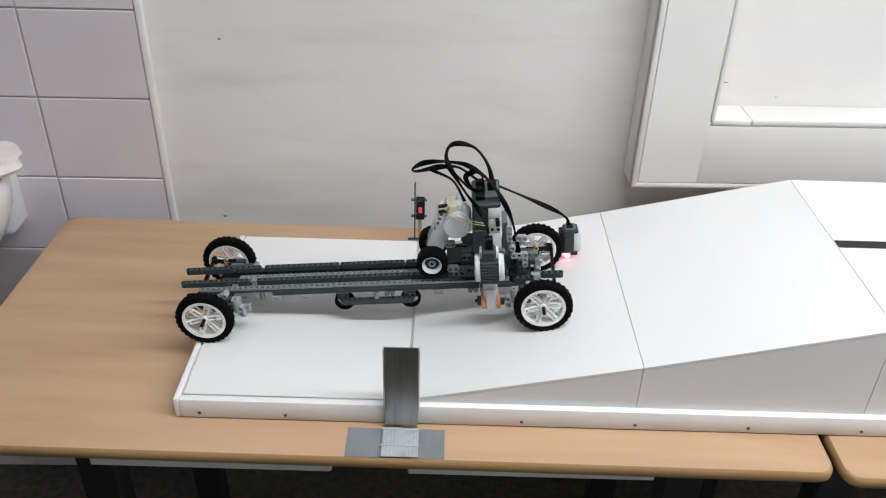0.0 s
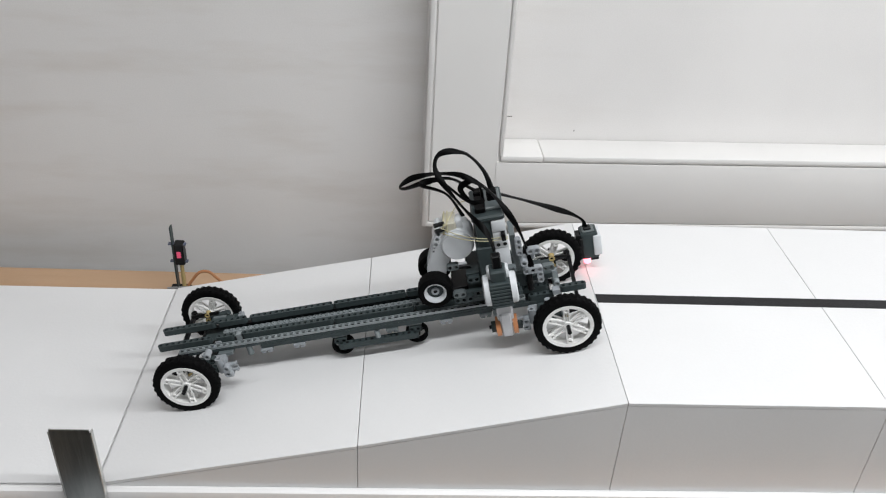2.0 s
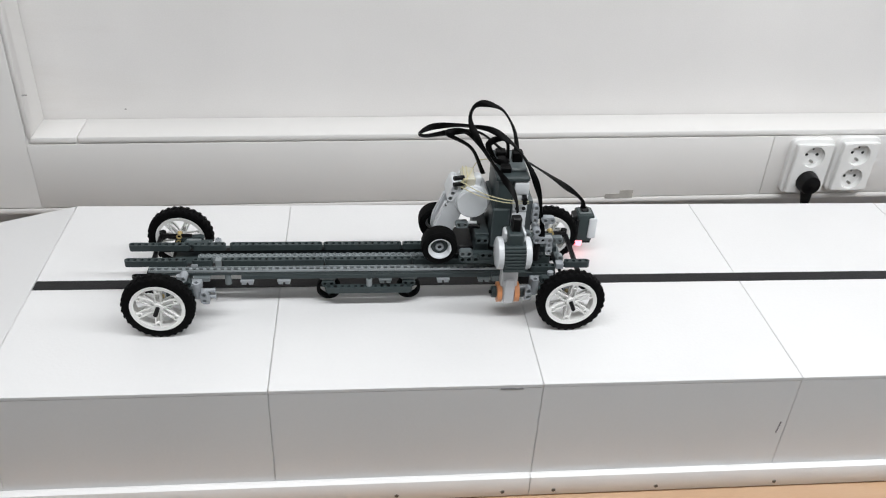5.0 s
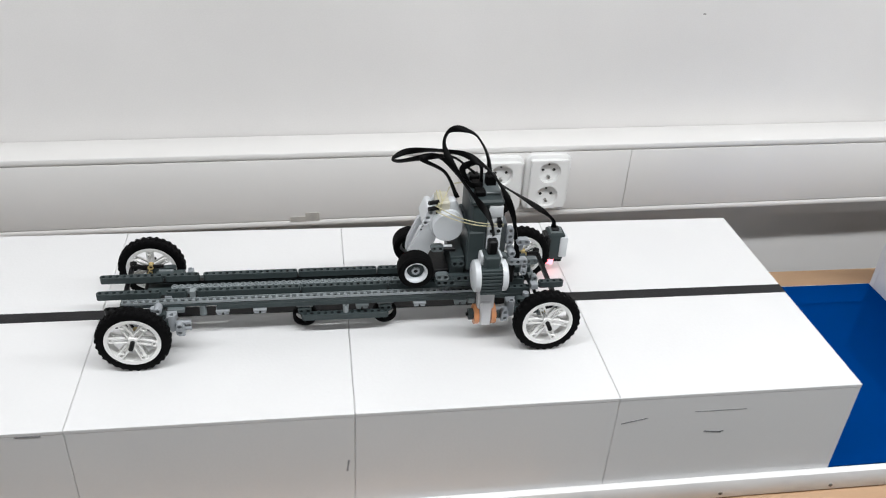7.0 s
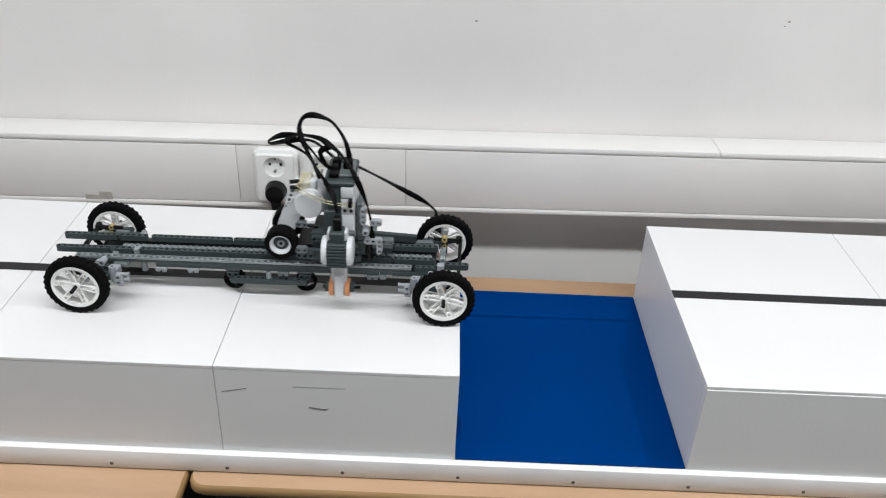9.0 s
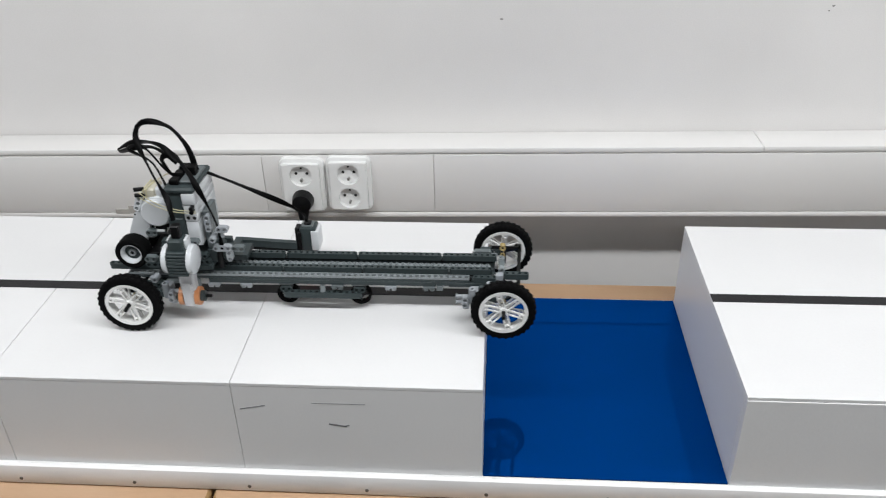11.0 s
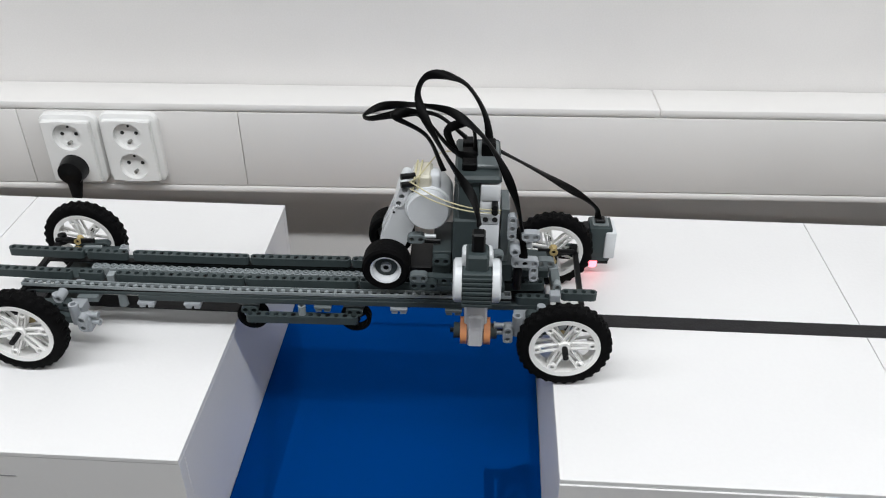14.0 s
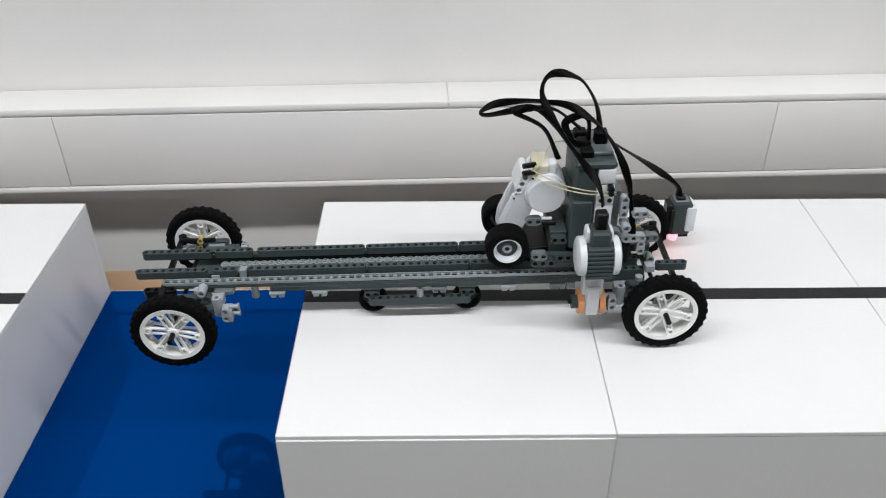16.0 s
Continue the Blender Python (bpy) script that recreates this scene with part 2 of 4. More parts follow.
def holed_strip(bm, cells, pitch, width, thick, radius, m, rounded=True, n=16):
    """A strip of cells along x, each with a round hole through z; m lays it into place."""
    half = pitch / 2
    for i in range(cells):
        cx = i * pitch
        ring = {}
        for z in (-thick / 2, thick / 2):
            outer, inner = [], []
            for k in range(n):
                a = 2 * math.pi * k / n
                c, s = math.cos(a), math.sin(a)
                end = rounded and ((i == 0 and c < 0) or (i == cells - 1 and c > 0))
                f = 1.0 if end else 1.0 / max(abs(c), abs(s))
                outer.append(bm.verts.new(m @ Vector((cx + c * f * half, s * f * width / 2, z))))
                inner.append(bm.verts.new(m @ Vector((cx + c * radius, s * radius, z))))
            ring[z] = (outer, inner)
        (ol, il), (oh, ih) = ring[-thick / 2], ring[thick / 2]
        for k in range(n):
            l = (k + 1) % n
            bm.faces.new((oh[k], oh[l], ih[l], ih[k]))
            bm.faces.new((ol[l], ol[k], il[k], il[l]))
            bm.faces.new((il[l], il[k], ih[k], ih[l]))
            a = 2 * math.pi * (k + 0.5) / n
            shared = abs(math.cos(a)) > abs(math.sin(a)) + 0.01 and ((math.cos(a) > 0 and i < cells - 1) or (math.cos(a) < 0 and i > 0))
            if not shared:
                bm.faces.new((ol[k], ol[l], oh[l], oh[k]))
    bmesh.ops.remove_doubles(bm, verts=bm.verts, dist=1e-5)
    return bm


def finish(name, bm, material, angle=35):
    me = bpy.data.meshes.new(name)
    bmesh.ops.recalc_face_normals(bm, faces=bm.faces)
    bm.to_mesh(me)
    bm.free()
    for mm in (material if isinstance(material, (list, tuple)) else [material]):
        me.materials.append(mm)
    me.shade_smooth()
    me.set_sharp_from_angle(angle=radians(angle))
    return new(name, me)


def part(name, bm, material, parent, label=""):
    ob = finish(name, bm, material)
    ob.parent = parent
    return tagged(ob, label)


def thing(name, bm, material, label, category, group="", kind=""):
    return tagged(finish(name, bm, material), label, category, group, kind)


def empty(name, label, category, group="", kind="", m=None):
    ob = tagged(new(name), label, category, group, kind)
    if m is not None:
        ob.matrix_basis = m
    return ob


def B():
    return bmesh.new()


# ---- measures ----
TABLE, BOARD, TOP = 0.728, 0.758, 0.900
DEEP, CELL = 0.394, 0.30
WALL_Y, WALL_TURN = 0.603, 1.346
TO_WALL = pose(0, WALL_Y, 0, 0, 0, WALL_TURN)

# ---- room ----
floor = thing("floor", box(B(), -4.5, 6.5, -4.2, 0.9, -0.1, 0), FLOOR, "dark speckled terrazzo floor under the tables", "floor", kind="structure")
wall_back = thing("wall_back", box(B(), -5.0, 7.0, 0, 0.12, 0, 2.72), PAINT, "off-white painted plaster wall with faint stains", "wall", kind="structure")
wall_back.matrix_basis = TO_WALL
ROOM = mat("room_paint", (0.45, 0.44, 0.42), 0.8, var=0.05, scale=2)
thing("wall_front", box(B(), -4.5, 6.5, -4.32, -4.2, 0, 2.72), ROOM, "plain painted wall behind the viewer", "wall", kind="structure")
thing("wall_left", box(B(), -4.62, -4.5, -4.2, 0.45, 0, 2.72), ROOM, "plain painted side wall", "wall", kind="structure")
thing("wall_right", box(B(), 6.5, 6.62, -4.2, 0.7, 0, 2.72), ROOM, "plain painted side wall", "wall", kind="structure")
thing("ceiling", box(B(), -4.7, 6.7, -4.4, 1.0, 2.72, 2.84), CEIL, "plain white ceiling", "ceiling", kind="structure")

# tiled stretch of the wall
tile_bed = thing("wall_tiles", box(B(), -2.6, -1.087, -0.006, -0.001, 0.0, 1.9), GROUT, "grey-white glazed wall tiles with grey joints", "tiles", kind="structure")
tile_bed.matrix_basis = TO_WALL
TW, TH, JOINT = 0.1985, 0.1590, 0.0032
tile_mesh = finish("tile", box(B(), 0, TW - JOINT, -0.0105, -0.005, 0, TH - JOINT, 0.0012), TILE)
first = True
for i in range(7):
    for k in range(-4, 7):
        z0 = 0.774 + k * TH + JOINT / 2
        ob = tile_mesh if first else new("tile", tile_mesh.data)
        first = False
        ob.parent = tile_bed
        ob.matrix_basis = pose(-1.087 - (i + 1) * TW + JOINT / 2, 0, z0)
bead = thing("trim_tile_edge", box(B(), -1.087, -1.075, -0.0125, -0.001, 0, 1.9, 0.002, 2), mat("tile_bead", (0.78, 0.77, 0.77), 0.4, var=0.03), "white plastic edging strip along the tiles", "trim", kind="structure")
bead.matrix_basis = TO_WALL

# cable trunking: upright piece and long level piece with lid panels
trunk = empty("cable_trunking", "white plastic cable trunking with lid panels on the wall", "cable trunking", m=TO_WALL)
UP_L, UP_R, FRONT = -0.2235, -0.0975, -0.071
bm = B()
box(bm, UP_L, UP_R, FRONT + 0.004, -0.001, 0.8066, 2.6)
part("upright_body", bm, PVC, trunk)
bm = B()
box(bm, UP_L, UP_L + 0.010, FRONT, FRONT + 0.02, 0.8064, 2.6, 0.003, 2)
part("edge_lip", bm, PVC, trunk)
bm = B()
box(bm, UP_R - 0.006, UP_R + 0.001, FRONT, FRONT + 0.02, 0.9405, 2.6, 0.002, 2)
part("edge_lip", bm, PVC, trunk)
bm = B()
box(bm, UP_L + 0.0115, UP_R - 0.0075, FRONT + 0.0008, FRONT + 0.01, 0.8178, 2.6, 0.001)
part("lid_panel", bm, PVC, trunk)
level = pose(0, 0, 0.0005, 0, -0.30, 0)


def level_part(name, x0, x1, y0, y1, z0, z1, bev):
    ob = part(name, box(B(), x0, x1, y0, y1, z0, z1, bev, 2), PVC, trunk)
    ob.matrix_basis = level
    return ob


ZB, ZT = 0.8075, 0.9385
level_part("level_body", UP_R + 0.0, 3.8, FRONT + 0.004, -0.001, ZB, ZT, 0)
level_part("bottom_lip", UP_L + 0.0102, 3.8, FRONT, FRONT + 0.02, ZB - 0.001, ZB + 0.009, 0.003)
for a, b2 in ((UP_R + 0.002, -0.0265), (-0.0255, 1.9625), (1.9635, 3.8)):
    level_part("top_ledge", a, b2, FRONT, -0.0015, ZT - 0.008, ZT + 0.003, 0.003)
for a, b2 in ((UP_R - 0.006, 1.1045), (1.1055, 1.4045), (1.4055, 2.4355), (2.4365, 3.8)):
    level_part("lid_panel", a, b2, FRONT + 0.0008, FRONT + 0.01, ZB + 0.0105, ZT - 0.0095, 0.0008)
part("bare_patch", box(B(), 0.820, 0.846, FRONT - 0.0006, FRONT + 0.003, 0.8205, 0.829), PATCHM, trunk, "grey scrap of old adhesive")
part("bare_patch", box(B(), 0.845, 0.868, FRONT - 0.0007, FRONT + 0.003, 0.8215, 0.836), PATCHM, trunk, "grey scrap of old adhesive")

tick = part("pencil_tick", box(B(), -0.0960, -0.0885, -0.0722, -0.0700, 1.0100, 1.0112, 0.0003), mat("pencil_grey", (0.22, 0.21, 0.20), 0.8, var=0.2, scale=200), trunk, "short dark pencil tick")

# wall blemishes
NICK = mat("nick_grey", (0.30, 0.29, 0.28), 0.8, var=0.3, scale=300)
for x, z, s in ((1.515, 1.150, 0.0032), (1.53, 1.19, 0.0013), (2.05, 1.168, 0.0034), (2.044, 1.160, 0.0022), (-0.955, 1.043, 0.004), (-0.985, 0.690, 0.005), (0.03, 0.957, 0.0022)):
    bm = B()
    bmesh.ops.create_icosphere(bm, subdivisions=2, radius=1.0)
    for v in bm.verts:
        v.co *= 1 + 0.55 * noise.noise(v.co * 1.7 + Vector((x * 9, z * 7, 0)))
        v.co = Vector((x + v.co.x * s * 0.8, v.co.y * 0.0006, z + v.co.z * s * 0.5))
    ob = thing("wall_nick", bm, NICK, "small dark nick in the painted wall", "nick", "nicks in the wall")
    ob.matrix_basis = TO_WALL


# double wall sockets
def round_plate(bm, w, h, rc, y0, y1, bev):
    """Upright plate with rounded corners, from y0 out to y1."""
    rings = []
    for ins, y in ((0, y0), (0, y1 + bev), (bev * 0.3, y1 + bev * 0.3), (bev, y1)):
        ring = []
        for cx, cz, a0 in ((1, 1, 0), (-1, 1, 90), (-1, -1, 180), (1, -1, 270)):
            for k in range(6):
                a = radians(a0 + 18 * k)
                ring.append(bm.verts.new((cx * (w / 2 - rc) + (rc - ins) * math.cos(a), y, cz * (h / 2 - rc) + (rc - ins) * math.sin(a))))
        rings.append(ring)
    n = len(rings[0])
    for A, C in zip(rings, rings[1:]):
        for k in range(n):
            l = (k + 1) % n
            bm.faces.new((A[k], A[l], C[l], C[k]))
    bm.faces.new(rings[0][::-1])
    bm.faces.new(rings[-1])
    bmesh.ops.recalc_face_normals(bm, faces=bm.faces)
    return bm


def double_socket(x, z, plug):
    s = empty("double_socket", "white double wall socket" + (" with a black plug in its lower outlet" if plug else " with both outlets free"), "wall socket", "double sockets", m=TO_WALL @ pose(x, FRONT, z))
    W, H = 0.079, 0.104
    part("back_frame", round_plate(B(), W, H, 0.013, 0.002, -0.009, 0.003), SOCKET, s)
    bm = B()
    lay = pose(0, -0.0132, -0.0225, 90, 0, 0) @ pose(0, 0, 0, 0, 0, 90)
    holed_strip(bm, 2, 0.045, 0.065, 0.0090, 0.0195, lay, rounded=False, n=24)
    bmesh.ops.bevel(bm, geom=[e for e in bm.edges if len(e.link_faces) == 2 and e.calc_face_angle(0) > 1.4 and max(abs(v.co.x) for v in e.verts) > 0.025], offset=0.0012, segments=2, affect="EDGES")
    part("cover_plate", bm, SOCKET, s)
    for dz in (-0.0225, 0.0225):
        well = part("outlet_well", cyl(B(), (0, -0.0080, dz), (0, -0.0093, dz), 0.0195, n=24), SOCKET, s)
        if plug and dz < 0:
            continue
        # contact holes are dark discs, their inner shade put into the colour
        for px in (-0.0095, 0.0095):
            part("contact_hole", cyl(B(), (px, -0.0092, dz + 0.002), (px, -0.0098, dz + 0.002), 0.0026, n=12), HOLE_SHADE, s)
        part("earth_pin", cyl(B(), (0, -0.0092, dz - 0.0095), (0, -0.0165, dz - 0.0095), 0.0024, n=10), ALU, s)
        part("contact_hole", cyl(B(), (0, -0.0092, dz + 0.012), (0, -0.0098, dz + 0.012), 0.0018, n=10), HOLE_SHADE, s)
    return s


double_socket(1.170, 0.8815, True)
double_socket(1.2525, 0.8845, False)
plug = empty("mains_plug", "black mains plug with its cable in the wall socket", "plug", m=TO_WALL @ pose(1.170, FRONT - 0.010, 0.8585))
bm = B()
lathe(bm, [(0.0, -0.002), (0.0185, -0.002), (0.0190, -0.012), (0.0165, -0.026), (0.0, -0.030)], n=24, close=False)
part("plug_body", bm, BLACK, plug)
bm = B()
cyl(bm, (0, -0.016, -0.008), (0, -0.022, -0.040), 0.0115, 0.0065, n=14)
part("strain_relief", bm, BLACK, plug)
part("plug_cable", ribbon(B(), [(0, -0.021, -0.036), (0.001, -0.022, -0.06), (0.002, -0.018, -0.09), (0.0, -0.01, -0.14), (0.0, -0.005, -0.2)], 0.0075, 0.0075), CABLE, plug)


# ---- tables ----
def rounded_top(x0, x1, y0, y1, z0, z1, rc):
    """Table top with rounded corners and a rounded nose."""
    bm = B()
    pts = []
    for cx, cy, a0 in ((x1 - rc, y1 - rc, 0), (x0 + rc, y1 - rc, 90), (x0 + rc, y0 + rc, 180), (x1 - rc, y0 + rc, 270)):
        for k in range(7):
            a = radians(a0 + 15 * k)
            pts.append((cx + rc * math.cos(a), cy + rc * math.sin(a)))
    prof = [(0.008, z0), (0.0025, z0 + 0.0025), (0.0, z0 + 0.007), (0.0, z1 - 0.006), (0.0012, z1 - 0.0022), (0.0035, z1)]
    mx, my = (x0 + x1) / 2, (y0 + y1) / 2
    rings = []
    for ins, z in prof:
        rings.append([bm.verts.new((px + (ins if px < mx else -ins), py + (ins if py < my else -ins), z)) for px, py in pts])
    for A, C in zip(rings, rings[1:]):
        for k in range(len(pts)):
            l = (k + 1) % len(pts)
            f = bm.faces.new((A[k], A[l], C[l], C[k]))
            f.material_index = 1
    bm.faces.new(rings[-1])
    bm.faces.new(rings[0][::-1])
    return bm


def table(x0, x1, y0, y1, legs):
    t = empty("table", "beech laminate classroom table with rounded edge and black legs", "table", "row of tables")
    part("tabletop", rounded_top(x0, x1, y0, y1, TABLE - 0.020, TABLE, 0.021), [BEECH, BEECH_EDGE], t, "light beech laminate top with a darker rounded edge")
    part("frame_rail", box(B(), x0 + 0.015, x1 - 0.015, y0 + 0.12, y0 + 0.15, TABLE - 0.075, TABLE - 0.021, 0.002), STEEL_BLACK, t)
    part("frame_rail", box(B(), x0 + 0.12, x1 - 0.12, y1 - 0.15, y1 - 0.12, TABLE - 0.075, TABLE - 0.021, 0.002), STEEL_BLACK, t)
    for lx in legs:
        for ly in (y0 + 0.09, y1 - 0.09):
            bm = B()
            box(bm, lx - 0.028, lx + 0.028, ly - 0.02, ly + 0.02, 0.0, TABLE - 0.021, 0.004)
            part("leg", bm, STEEL_BLACK, t)
    return t


t1 = table(-1.252, -0.052, -0.0765, 0.492, (-1.04, -0.215))
t1.matrix_basis = pose(-0.1, 0, 0, 0, 0, -0.35) @ pose(0.1, 0, 0)
table(-0.044, 1.1525, -0.084, 0.492, (-0.005, 1.0))
table(1.1565, 2.76, -0.034, 0.490, (1.3, 2.6))
for x0, x1 in ((-1.035, -0.705), (-0.60, -0.262), (0.3, 0.95), (1.335, 1.95)):
    bm = B()
    y0 = -0.02 if x0 < 1.2 else 0.03
    box(bm, x0, x1, y0, y0 + 0.006, TABLE - 0.084, TABLE - 0.062, 0.002)
    box(bm, x0, x1, y0 + 0.004, y0 + 0.16, TABLE - 0.086, TABLE - 0.083, 0.001)
    thing("cable_tray", bm, TRAY, "white sheet-metal cable tray hung under the table", "cable tray", "cable trays")

# ---- base board ----
for bx0, bx1 in ((-0.900, 0.5975), (0.5985, 2.0908), (2.0930, 3.03)):
    base = empty("base_board", "white laminated base board with plastic edge lying on the tables", "board", "base boards")
    part("panel", box(B(), bx0, bx1, 0.0, DEEP + 0.006, TABLE + 0.0005, BOARD, 0.001), WHITE, base)
    bm = B()
    prof = [(0.0, TABLE + 0.001), (-0.0075, TABLE + 0.001), (-0.0095, TABLE + 0.004), (-0.0095, BOARD - 0.004), (-0.008, BOARD + 0.001), (-0.004, BOARD + 0.0035), (-0.0003, BOARD + 0.003)]
    ends = [[bm.verts.new((x, y, z)) for y, z in prof] for x in (bx0, bx1)]
    for k in range(len(prof) - 1):
        bm.faces.new((ends[0][k], ends[0][k + 1], ends[1][k + 1], ends[1][k]))
    bm.faces.new((ends[0][-1], ends[0][0], ends[1][0], ends[1][-1]))
    bm.faces.new(ends[0])
    bm.faces.new(ends[1][::-1])
    part("edge_strip", bm, RIM, base, "white plastic edge strip with small screws")
    if bx0 < -0.5:
        part("edge_strip", box(B(), bx0 - 0.009, bx0 - 0.0003, -0.0095, DEEP + 0.006, TABLE + 0.001, BOARD + 0.003, 0.003, 2), RIM, base)
        xs = [-0.876, -0.762, -0.60, -0.45, -0.30, -0.15, 0.0, 0.15, 0.30, 0.44, 0.566]
    elif bx0 < 1:
        xs = [0.628, 0.755] + [0.905 + 0.15 * k for k in range(8)] + [2.065]
    else:
        xs = [2.133, 2.26, 2.41, 2.56, 2.71, 2.86]
    for x in xs:
        bm = B()
        cyl(bm, (x, -0.0094, 0.7385), (x, -0.0104, 0.7385), 0.0026, 0.0022, n=10)
        part("screw", bm, SCREW, base)

# thin sheet before the ramp
thing("approach_sheet", box(B(), -0.897, -0.6035, 0.002, DEEP, BOARD + 0.0004, BOARD + 0.004, 0.0008), WHITE, "thin white laminate sheet lying before the ramp", "sheet")


# ---- track blocks ----
def hollow_block(name, x0, x1, label, group, zl, zr, proud=0.0):
    """A box of white panels whose top may slope from zl to zr."""
    g = 0.00036
    b = empty(name, label, "track block", group)
    tp, th = 0.0045, 0.012
    xs, xe = x0 + g, x1 - g

    def slab(pn, pts, y0, y1, material=WHITE):
        bm = B()
        f = [bm.verts.new((x, y0, z)) for x, z in pts]
        r = [bm.verts.new((x, y1, z)) for x, z in pts]
        n = len(pts)
        for k in range(n):
            l = (k + 1) % n
            bm.faces.new((f[k], f[l], r[l], r[k]))
        bm.faces.new(f[::-1])
        bm.faces.new(r)
        bmesh.ops.bevel(bm, geom=list(bm.edges), offset=0.0004, segments=1, affect="EDGES")
        return part(pn, bm, material, b)
    z0 = BOARD + 0.0006
    slab("top_panel", [(xs, zl - tp), (xe, zr - tp), (xe, zr), (xs, zl)], 0.0, DEEP)
    zl2, zr2 = max(z0 + 0.0008, zl - tp - 0.0003), zr - tp - 0.0003
    slab("front_panel", [(xs, z0), (xe, z0), (xe, zr2), (xs, zl2)], 0.0003 - proud, th)
    slab("back_panel", [(xs, z0), (xe, z0), (xe, zr2), (xs, zl2)], DEEP - th, DEEP - 0.0008)
    if zl - z0 > 0.03:
        slab("end_panel", [(xs, z0), (xs + th, z0), (xs + th, zl2), (xs, zl2)], th + 0.0003, DEEP - th - 0.0003)
    slab("end_panel", [(xe - th, z0), (xe, z0), (xe, zr2), (xe - th, zr2)], th + 0.0003, DEEP - th - 0.0003)
    return b


MID = (BOARD + TOP) / 2
hollow_block("ramp_block", -0.60, -0.30, "white laminate ramp wedge rising from the board", "ramp blocks", BOARD + 0.0062, MID)
hollow_block("ramp_block", -0.30, 0.0, "white laminate ramp wedge reaching the raised track", "ramp blocks", MID, TOP)
blocks = []
for k in range(5):
    blocks.append(hollow_block("track_block", k * CELL, (k + 1) * CELL, "white laminate box forming the raised track", "track blocks", TOP, TOP))
for k in range(4):
    blocks.append(hollow_block("track_block", 1.80 + k * CELL, 1.80 + (k + 1) * CELL, "white laminate box forming the raised track beyond the gap", "track blocks", TOP, TOP, 0.0016 if k == 0 else 0.0))

# scuffs on the block fronts
for i, x, z, lx, lz, tilt in ((2, 0.892, 0.822, 0.0008, 0.009, 6), (4, 1.223, 0.863, 0.016, 0.0006, -12), (4, 1.325, 0.838, 0.011, 0.0011, 8), (4, 1.328, 0.872, 0.032, 0.0003, 0), (1, 0.565, 0.8945, 0.013, 0.0006, 0), (4, 1.335, 0.8375, 0.004, 0.0007, -14)):
    ob = part("scuff", box(B(), -lx, lx, -0.0004, 0.0006, -lz, lz, 0.0002), SCUFF, blocks[i], "dark scuff mark")
    ob.matrix_basis = pose(x, 0.0003 if z < 0.89 else 0.0, z, 0, tilt, 0)

# guide line
line = empty("guide_line", "black adhesive tape line running along the track", "tape line")
for x0, x1 in ((0.001, 1.4995), (1.8005, 2.999)):
    part("tape_strip", box(B(), x0, x1, 0.190, 0.2085, TOP + 0.0001, TOP + 0.0006), TAPE, line)

# water panel in the gap
thing("water_panel", box(B(), 1.5005, 1.7995, 0.001, DEEP, BOARD + 0.0005, BOARD + 0.0035, 0.0005), BLUE, "glossy deep blue acrylic sheet in the gap between the blocks", "panel")

# ---- things round the start ----
bracket = empty("metal_bracket", "upright brushed aluminium bracket taped to the table edge", "bracket", m=pose(-0.6085, -0.0135, TABLE))
bm = B()
box(bm, -0.0215, 0.0215, -0.0035, -0.002, 0.006, 0.137, 0.0004)
part("upright_plate", bm, ALU, bracket)
for sx in (-0.0232, 0.0217):
    part("side_flange", box(B(), sx, sx + 0.0015, -0.0038, 0.003, 0.032, 0.1335, 0.0004), mat("flange_alu", (0.6, 0.6, 0.58), 0.3, 0.9), bracket, "pale folded flange")
ob = part("foot_plate", box(B(), -0.0215, 0.0215, -0.056, -0.002, 0.0016, 0.0034, 0.0005), ALU, bracket)
tp = thing("duct_tape", box(B(), -0.678, -0.551, -0.070, -0.0185, TABLE + 0.0003, TABLE + 0.0011, 0.0003), DUCT_TAPE, "strip of grey duct tape stuck on the table edge", "tape")
ct = thing("clear_tape", box(B(), -0.632, -0.585, -0.071, -0.020, TABLE + 0.0036, TABLE + 0.0043, 0.0003), CLEAR_TAPE, "shiny clear tape over the foot of the bracket", "tape")
for k in range(9):
    part("crease", bar(B(), (-0.628 + 0.0049 * k, -0.068 + 0.004 * math.sin(5.1 * k), TABLE + 0.0047), (-0.629 + 0.0050 * k, -0.0225 - 0.003 * math.sin(3.7 * k), TABLE + 0.0047), 0.0008, 0.0008), CREASE, ct)
for y in (-0.0235, -0.052):
    part("crease", bar(B(), (-0.6345, y, TABLE + 0.0049), (-0.583, y - 0.001, TABLE + 0.0049), 0.0013, 0.0010), CREASE, ct)

beacon = empty("sensor_post", "small electronic sensor post with red display and orange cable", "sensor", m=pose(-0.608, 0.432, TABLE) @ Matrix.Diagonal((0.92, 0.92, 0.88, 1)))
part("mast", box(B(), -0.0035, -0.001, -0.006, 0.006, 0.0, 0.142, 0.0005), GREY_D, beacon)
part("sensor_case", box(B(), 0.0, 0.016, -0.009, 0.009, 0.066, 0.109, 0.0015), BLACK, beacon)
part("display", box(B(), 0.0045, 0.0115, -0.0098, -0.0088, 0.082, 0.095, 0.0004), PINK_LED, beacon, "glowing pink-red display")
for z in (0.070, 0.106):
    part("clamp", box(B(), -0.010, 0.020, -0.0035, 0.0035, z - 0.0015, z + 0.0015, 0.0005), mat("clamp_blue_grey", (0.10, 0.11, 0.16), 0.4), beacon)
part("stem", cyl(B(), (0.008, 0, 0.010), (0.008, 0, 0.066), 0.0035, n=10), TAN, beacon)
part("base_clip", box(B(), -0.016, 0.018, -0.010, 0.010, 0.0, 0.014, 0.002), BLACK, beacon)
